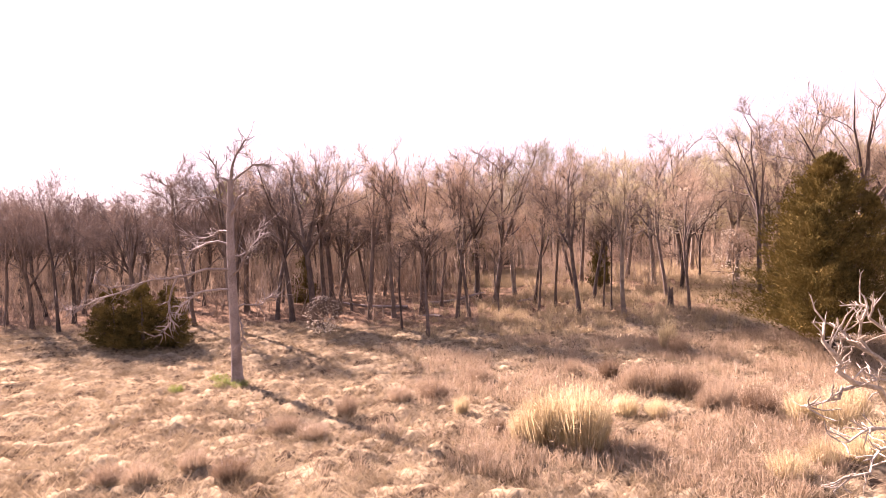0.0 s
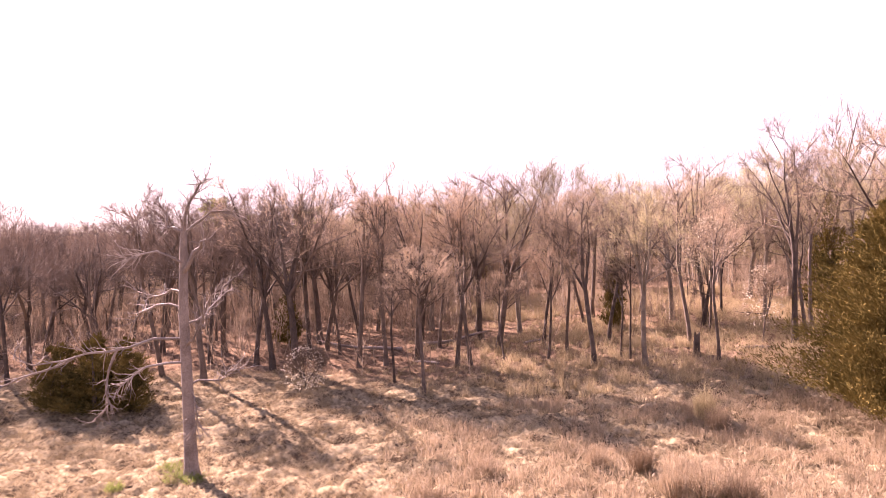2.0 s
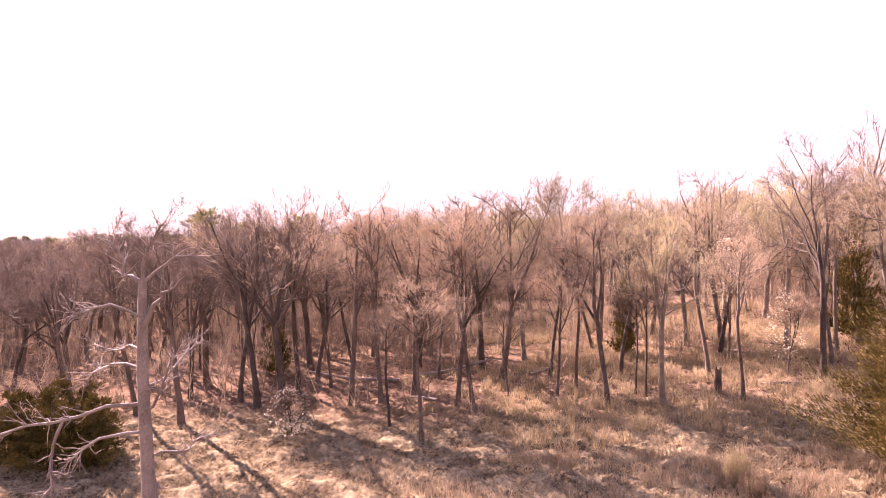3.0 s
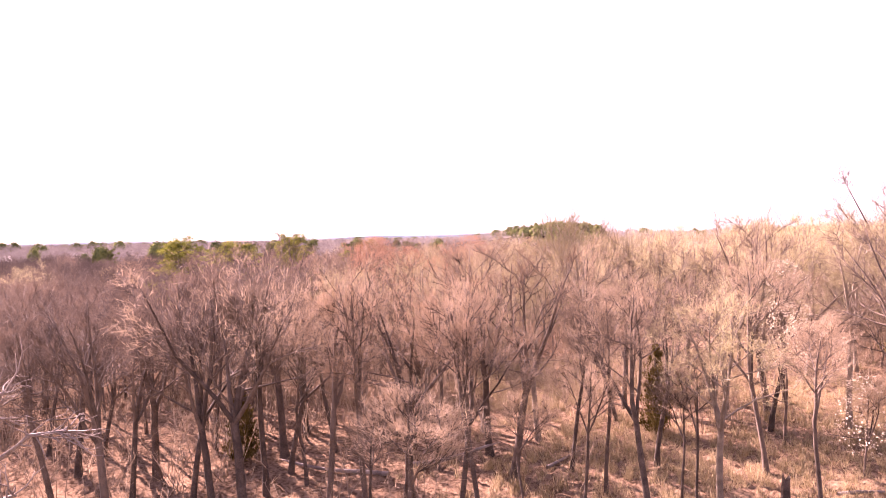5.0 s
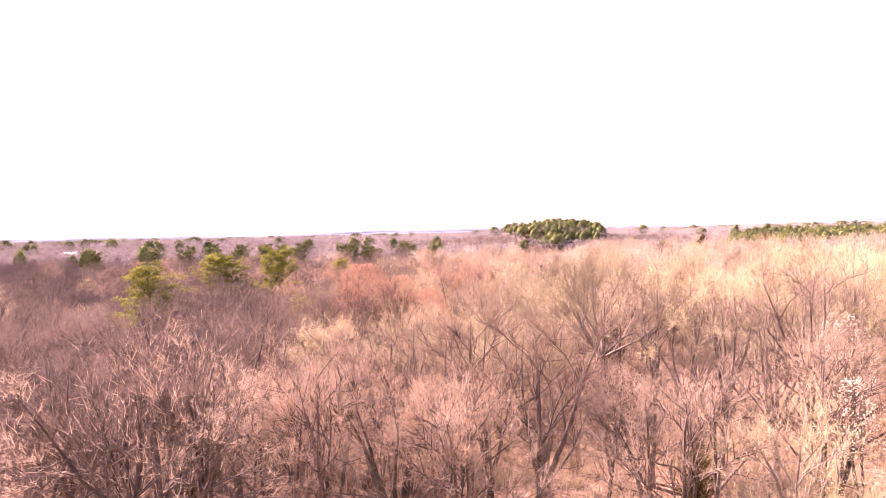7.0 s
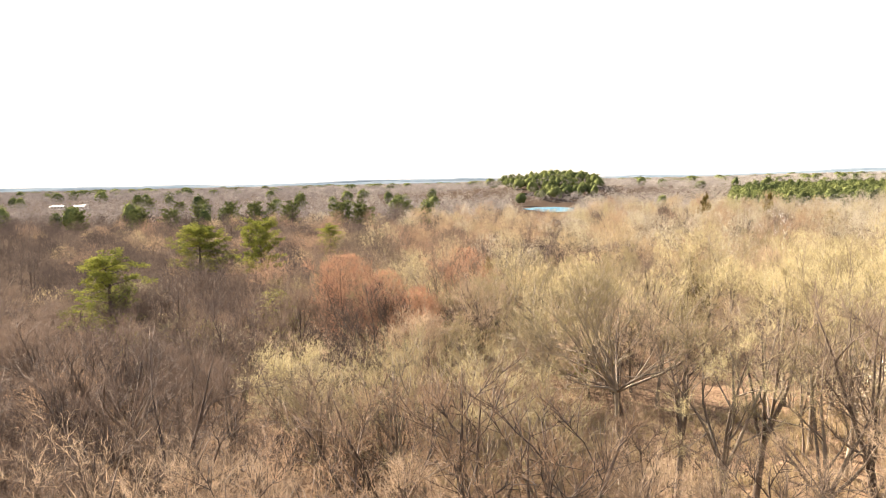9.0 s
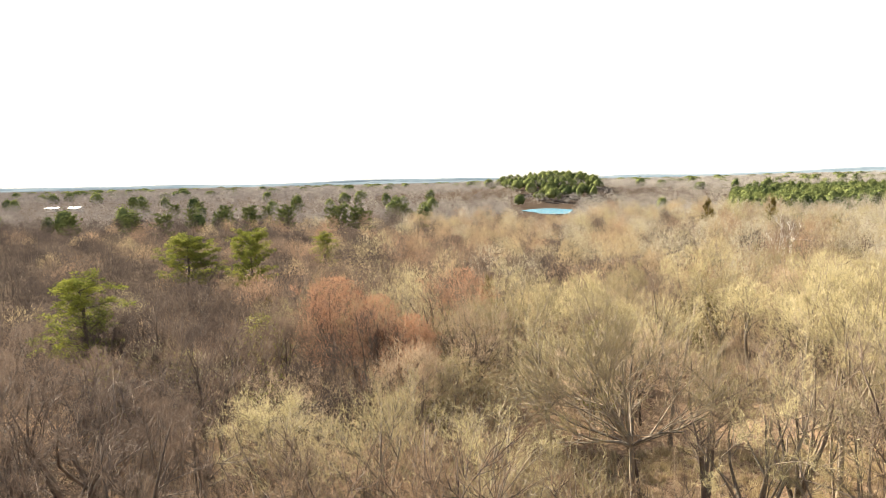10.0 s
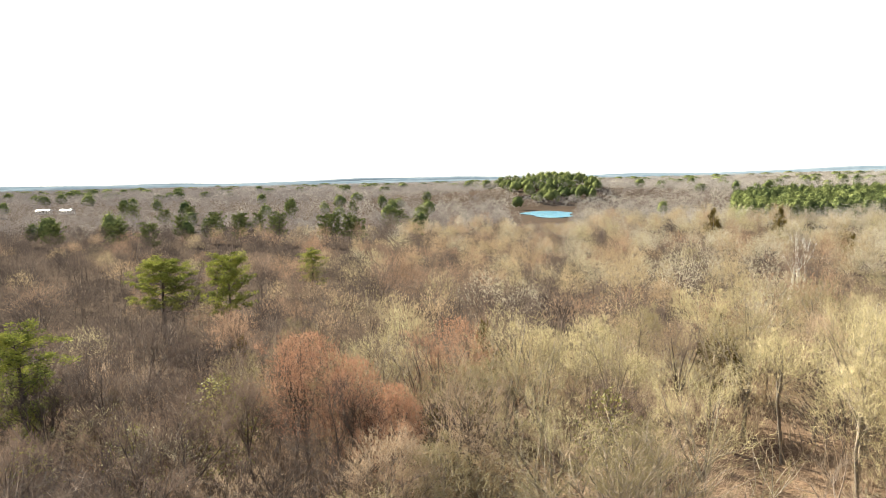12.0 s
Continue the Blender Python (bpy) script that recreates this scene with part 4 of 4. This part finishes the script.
GOLD_LABEL = "tall golden clump of dry broomsedge in the meadow"
RED_LABEL = "russet clump of dry bluestem grass in the meadow"
for i, (x, y, w, h, red) in enumerate((
        (5.3, 16.6, 1.3, 1.25, 0), (4.3, 17.1, 1.1, 1.15, 0), (4.8, 17.0, 1.2, 1.1, 0), (5.7, 17.0, 0.9, 1.1, 0), (3.8, 17.5, 0.8, 0.7, 0),
        (11.8, 29.9, 0.9, 1.0, 0), (11.9, 28.8, 0.9, 0.7, 1), (7.9, 25.0, 0.8, 0.6, 1), (6.5, 25.4, 0.7, 0.5, 1), (9.2, 22.6, 1.2, 0.8, 1), (10.0, 22.3, 1.1, 0.75, 1),
        (8.3, 22.9, 0.9, 0.7, 1), (7.3, 19.9, 0.8, 0.5, 0), (8.2, 19.7, 0.7, 0.45, 0), (10.7, 20.8, 1.0, 0.6, 1), (11.4, 19.7, 1.0, 0.65, 1), (10.1, 20.4, 0.8, 0.55, 1),
        (12.3, 18.9, 0.9, 0.7, 0), (13.0, 18.3, 1.0, 0.7, 0), (14.0, 19.4, 1.2, 0.8, 0), (12.2, 15.8, 1.1, 0.6, 0), (13.4, 16.4, 1.2, 0.7, 0), (9.8, 14.6, 0.9, 0.5, 0),
        (11.0, 15.4, 0.8, 0.5, 0), (2.0, 20.3, 0.5, 0.42, 0), (2.7, 24.6, 1.0, 0.45, 1), (1.0, 22.4, 1.0, 0.42, 1), (-0.2, 21.8, 0.8, 0.4, 1), (-1.8, 20.2, 0.7, 0.5, 1),
        (-5.8, 14.5, 0.8, 0.42, 1), (-4.9, 15.4, 0.7, 0.4, 1), (-3.7, 14.9, 0.9, 0.42, 1), (-6.7, 14.6, 0.8, 0.36, 1), (3.1, 18.4, 0.5, 0.3, 1), (6.9, 16.0, 0.7, 0.35, 1),
        (-3.4, 18.6, 1.0, 0.35, 1), (-2.4, 18.0, 0.9, 0.3, 1))):
    put_clump("grass_clump", RED_LABEL if red else GOLD_LABEL, gold[i % 3], STRAW_RED if red else STRAW_GOLD, x, y, w, h, rnd.uniform(0, 6.28))


def build_short_grass():
    """Matted short straw over the meadow, thicker on the tussocks."""
    tufts = []
    for s in range(5):
        r = random.Random(400 + s)
        g = Geo()
        for _ in range(10):
            a = r.uniform(0, 6.283)
            p = Vector((r.gauss(0, 0.06), r.gauss(0, 0.06), 0))
            g.sliver(p, p + Vector((math.cos(a) * r.uniform(0.08, 0.3), math.sin(a) * r.uniform(0.08, 0.3), r.uniform(0.03, 0.22))), 0.02)
        tufts.append(g.arrays())
    rows = []
    for _ in range(24000):
        y = 11.5 + 29 * rnd.random() ** 1.3
        x = rnd.uniform(-0.78 * y - 1, 0.72 * y + 1)
        s = rnd.uniform(0.6, 1.5)
        rows.append((rnd.randrange(5), x, y, float(land(x, y)) - 0.01, rnd.uniform(0, 6.28), s, s * rnd.uniform(0.7, 1.5)))
    stuff("meadow_grass", "short matted straw-coloured winter grass", "grass", scatter(tufts, rows), STRAW)


def build_wood_grass():
    """Knee-high dry grass under the open trees and in the glades."""
    tufts = [grass_clump(420 + s, 0.75, 0.6, 24, 0.4, 0.014, True).arrays() for s in range(4)]
    rows = []
    while len(rows) < 3600:
        y = rnd.uniform(33.5, 70)
        x = rnd.uniform(-2, 30) if y < 48 else rnd.uniform(0, 34)
        keep = 1.0 if in_glade(x, y, 1.3) else (0.75 if (x > 3 and y < 48 and y > 34 + 2 * math.sin(x * 0.7)) else 0.15)
        if rnd.random() < keep:
            rows.append((rnd.randrange(4), x, y, float(land(x, y)), rnd.uniform(0, 6.28), rnd.uniform(0.7, 1.3), rnd.uniform(0.6, 1.3)))
    stuff("woodland_grass", "tall dry golden grass under open woodland trees", "grass", scatter(tufts, rows), STRAW_WOOD)


build_short_grass()
build_wood_grass()


def build_meadow_weeds():
    """Knee-high russet and straw weeds in drifts over the rough half of the meadow."""
    tufts = [grass_clump(440 + s, 0.55, 0.55, 22, 0.4, 0.016, True).arrays() for s in range(4)]
    rows = []
    while len(rows) < 2600:
        y = rnd.uniform(12.5, 33)
        x = rnd.uniform(-0.7 * y, 0.74 * y)
        drift = noise.noise(Vector((x * 0.28, y * 0.28, 3.0))) + 0.035 * (x - 4) - (0.35 if x < -2 else 0.0)
        if drift + rnd.gauss(0, 0.12) > 0.06:
            rows.append((rnd.randrange(4), x, y, float(land(x, y)), rnd.uniform(0, 6.28), rnd.uniform(0.7, 1.5), rnd.uniform(0.5, 1.3)))
    stuff("meadow_weeds", "drifts of russet dry weeds over the rough meadow", "grass", scatter(tufts, rows), STRAW_RED)


build_meadow_weeds()


def build_undergrowth():
    """Bare brush and saplings below the trees."""
    shapes = []
    for s in range(6):
        r = random.Random(460 + s)
        g = Geo()
        for _ in range(6):
            p = Vector((r.gauss(0, 0.5), r.gauss(0, 0.5), 0))
            stem = limb_points(p, Vector((r.gauss(0, 0.3), r.gauss(0, 0.3), 1)).normalized(), r.uniform(1.6, 3.6), 2, 0.12, 0.1, r)
            g.spike(stem[0], stem[-1], 0.018)
            for _ in range(7):
                q, d = along(stem, r.uniform(0.25, 1.0))
                w = (side_way(d, r.uniform(0.4, 1.0), r) + Vector((0, 0, 0.3))).normalized()
                e = q + w * r.uniform(0.4, 1.0)
                g.sliver(q, e, 0.02)
                for _ in range(2):
                    m = q.lerp(e, r.uniform(0.2, 1))
                    g.sliver(m, m + side_way(w, 0.7, r) * r.uniform(0.2, 0.45), 0.014)
        shapes.append(g.arrays())
    rows = []
    while len(rows) < 1700:
        y = 37.5 + 70 * rnd.random() ** 0.9
        x = rnd.uniform(-0.76 * y - 2, 0.76 * y)
        if in_glade(x, y, 1.0) or (y < 50 and rnd.random() < (0.92 if x > -8 else 0.72)):
            continue
        rows.append((rnd.randrange(6), x, y, float(land(x, y)), rnd.uniform(0, 6.28), rnd.uniform(0.8, 1.5), rnd.uniform(0.7, 1.6)))
    stuff("undergrowth", "tangled bare brush and saplings under the trees", "undergrowth", scatter(shapes, rows), TWIG_GREY)


build_undergrowth()

# ---- small things of the meadow's edge ----
def build_stump():
    g = Geo()
    r = random.Random(6)
    n, v = 12, []
    top = [1.05 + 0.35 * r.random() + (0.25 if 3 < k < 7 else 0) for k in range(n)]
    for z, rad in ((-0.1, 0.3), (0.25, 0.2), (0.8, 0.17)):
        v += [Vector((math.cos(6.283 * k / n) * rad * r.uniform(0.9, 1.1), math.sin(6.283 * k / n) * rad * r.uniform(0.9, 1.1), z)) for k in range(n)]
    v += [Vector((math.cos(6.283 * k / n) * 0.14 + 0.05, math.sin(6.283 * k / n) * 0.14, top[k])) for k in range(n)]
    v.append(Vector((0.04, 0, 0.9)))
    g.v = v
    for j in range(3):
        for k in range(n):
            a, b = j * n + k, j * n + (k + 1) % n
            g.f += [(a, b, b + n), (a, b + n, a + n)]
    for k in range(n):
        g.f.append((3 * n + k, 3 * n + (k + 1) % n, 4 * n))
    ob = new("tree_stump", mesh_of("stump", *g.arrays(), BARK, False))
    ob.location = (15.2, 40.2, float(land(15.2, 40.2)))
    tagged(ob, "jagged dark stump of a snapped tree in dry grass", "stump")


build_stump()


def build_log(x, y, length, rad, turn, label):
    r = random.Random(int(x * 10))
    g = Geo()
    d = Vector((math.cos(turn), math.sin(turn), 0.03))
    pts = limb_points(Vector((-d.x, -d.y, 0)) * length / 2 + Vector((0, 0, rad)), d, length, 6, 0.05, 0.0, r)
    g.tube(pts, [rad * (1 - 0.08 * i) for i in range(7)], 8)
    ob = new("fallen_log", mesh_of("log", *g.arrays(), BARK_DEAD))
    ob.location = (x, y, float(land(x, y)))
    tagged(ob, label, "log", "fallen logs")


for x, y, l, rad, turn in ((1.5, 47.0, 5.0, 0.13, 0.3), (-5.0, 46.0, 6.0, 0.12, 2.9), (19.5, 41.0, 3.6, 0.09, 0.1), (-1.0, 42.5, 4.0, 0.09, 2.4), (7.0, 46.5, 3.5, 0.1, 0.9)):
    build_log(x, y, l, rad, turn, "weathered fallen log lying in leaf litter")


def build_bleached_tree():
    """A small dead tree: crooked limbs, knobbed short twigs."""
    r = random.Random(15)
    V = Vector
    root = thing("dead_tree", "small bleached dead tree with crooked knobbly limbs in tall grass", "tree", 6.6, 4.9)
    g = Geo()
    g.tube([V((0.1, 0, -0.1)), V((0.06, 0.02, 1.2)), V((0.1, 0, 2.6)), V((0, 0, 3.7)), V((0.05, 0.03, 4.5))], [0.16, 0.12, 0.1, 0.08, 0.05], 9)
    part("trunk", g, BARK_DEAD, root)
    limbs = [(0.055, (0.0, 0, 3.9), (-0.5, -0.1, 4.35), (-0.9, -0.15, 4.54), (-1.25, -0.25, 4.77), (-1.35, -0.25, 4.92), (-1.52, -0.3, 5.12), (-1.49, -0.3, 5.36)),
             (0.035, (0.0, 0, 3.9), (-0.5, -0.05, 4.25), (-0.9, -0.1, 4.35), (-1.1, -0.1, 4.32), (-1.32, -0.15, 4.26)),
             (0.035, (0.05, 0, 3.6), (-0.5, -0.1, 4.05), (-0.85, -0.1, 4.2), (-1.05, -0.15, 4.1), (-1.2, -0.2, 4.0), (-1.38, -0.2, 3.88)),
             (0.026, (-1.2, -0.23, 4.75), (-1.37, -0.3, 4.75), (-1.45, -0.3, 4.65), (-1.62, -0.3, 4.57)),
             (0.045, (0.0, 0, 4.1), (-0.4, 0.1, 4.5), (-0.75, 0.1, 4.83), (-0.98, 0.1, 4.98), (-1.15, 0.05, 5.12), (-1.27, 0, 5.2)),
             (0.04, (0.0, 0, 4.3), (-0.35, 0.1, 4.8), (-0.65, 0.15, 5.05), (-0.85, 0.2, 5.22), (-0.7, 0.2, 5.47)),
             (0.024, (-0.9, 0.1, 4.94), (-0.98, 0.1, 5.2), (-1.0, 0.1, 5.38)),
             (0.035, (0.0, 0, 4.2), (-0.5, -0.2, 4.62), (-0.85, -0.25, 4.78), (-1.05, -0.3, 4.8), (-1.22, -0.3, 4.9)),
             (0.04, (0.05, 0, 4.3), (0.5, 0.2, 4.8), (0.9, 0.3, 5.1), (1.3, 0.4, 5.2)), (0.04, (0.05, 0, 3.9), (0.4, -0.4, 4.4), (0.6, -0.8, 4.7))]
    for rad, *pts in limbs:
        g = Geo()
        bent = []
        for a, b in zip(pts, pts[1:]):
            a, b = V(a), V(b)
            bent += [a, a.lerp(b, 0.5) + V((r.gauss(0, 0.025), r.gauss(0, 0.04), r.gauss(0, 0.025)))]
        bent.append(V(pts[-1]))
        n = len(bent)
        g.tube(bent, [rad * 0.52 * (1 - 0.72 * i / n) + 0.003 for i in range(n)], 7)
        for _ in range(int(1.8 * n)):
            p, d = along(bent, r.uniform(0.35, 1.0))
            tw = limb_points(p, (side_way(d, r.uniform(0.5, 1.2), r) + V((0, 0, 0.35))).normalized(), r.uniform(0.07, 0.26), 2, 0.3, 0.05, r)
            g.tube(tw, [0.008, 0.0065, 0.004], 5, tip=False)
            for _ in range(2):
                p2, d2 = along(tw, r.uniform(0.4, 1))
                g.spike(p2, p2 + side_way(d2, 0.8, r) * r.uniform(0.03, 0.1), 0.0045)
        part("limb", g, BARK_BLEACHED, root, "bleached crooked limb with short twigs")


build_bleached_tree()

tg, lg, cg = bare_tree(510, 2.2, 2.0, 0.2, 4, 2, 0.8, limbs=8)
bush = Kind("leafy_bush", "low bush with pale glossy leaves at the foot of an oak", "bush", (tg, lg, cg), (BARK, TWIG_GREY), "").put(-6.1, 36.0)
foliage = Geo()
leaves_on(foliage, 511, 2.3, 2.4, 0.2, 520, 0.13)
part("foliage", foliage, LEAF_PALE, bush, "pale glossy leaves")


# ---- far houses among the trees ----
def build_house(x, y, length, depth, turn):
    root = thing("house", "far low house with white metal roof among bare trees", "house", x, y, None, "far houses")
    root.rotation_euler = (0, 0, turn)
    a, b, h, rh = length / 2, depth / 2, 2.2, 3.3

    def boxy(x0, x1, y0, y1, z0, z1):
        v = np.array([(x, y, z) for z in (z0, z1) for y in (y0, y1) for x in (x0, x1)], float)
        return v, np.array([(0, 1, 5, 4), (1, 3, 7, 5), (3, 2, 6, 7), (2, 0, 4, 6), (4, 5, 7, 6), (0, 2, 3, 1)])

    part("wall", boxy(-a, a, -b, b, -0.2, h), SIDING, root, smooth=False)
    v = np.array([(-a - .4, -b - .4, h), (a + .4, -b - .4, h), (a + .4, b + .4, h), (-a - .4, b + .4, h), (-a - .4, 0, rh), (a + .4, 0, rh)])
    g = Geo()
    g.v = [Vector(p) for p in v]
    g.f = [(0, 1, 5), (0, 5, 4), (2, 3, 4), (2, 4, 5), (0, 4, 3), (1, 2, 5), (0, 3, 2), (0, 2, 1)]
    part("roof", g, ROOF_WHITE, root, smooth=False)
    for k in range(4):
        cx = -a + length * (k + 0.5) / 4
        part("window", boxy(cx - 0.6, cx + 0.6, -b - 0.05, -b + 0.02, 1.0, 2.1), GLASS_DARK, root, smooth=False)


for x, y, l, d, t in ((-281, 476, 9, 6, 0.1), (-263, 473, 8, 6, -0.1), (-306, 432, 9, 6, 0.5)):
    build_house(x, y, l, d, t)


# ---- green winter grass at the foot of the dead tree ----
GREEN = leafy("green_winter_grass", (0.10, 0.13, 0.03), (0.30, 0.34, 0.09), 0.35, 1.0, 10, 0.7)
green = grass_clump(520, 0.35, 0.9, 160, 0.5, 0.012)
for x, y, w in ((-7.6, 24.6, 0.9), (-6.9, 24.4, 0.7), (-8.2, 25.5, 0.8), (-9.2, 23.7, 0.6)):
    tagged(put_clump("grass_tuft", "short tuft of green grass at the foot of the dead tree", green, GREEN, x, y, w, 0.9, x), group="green tufts")
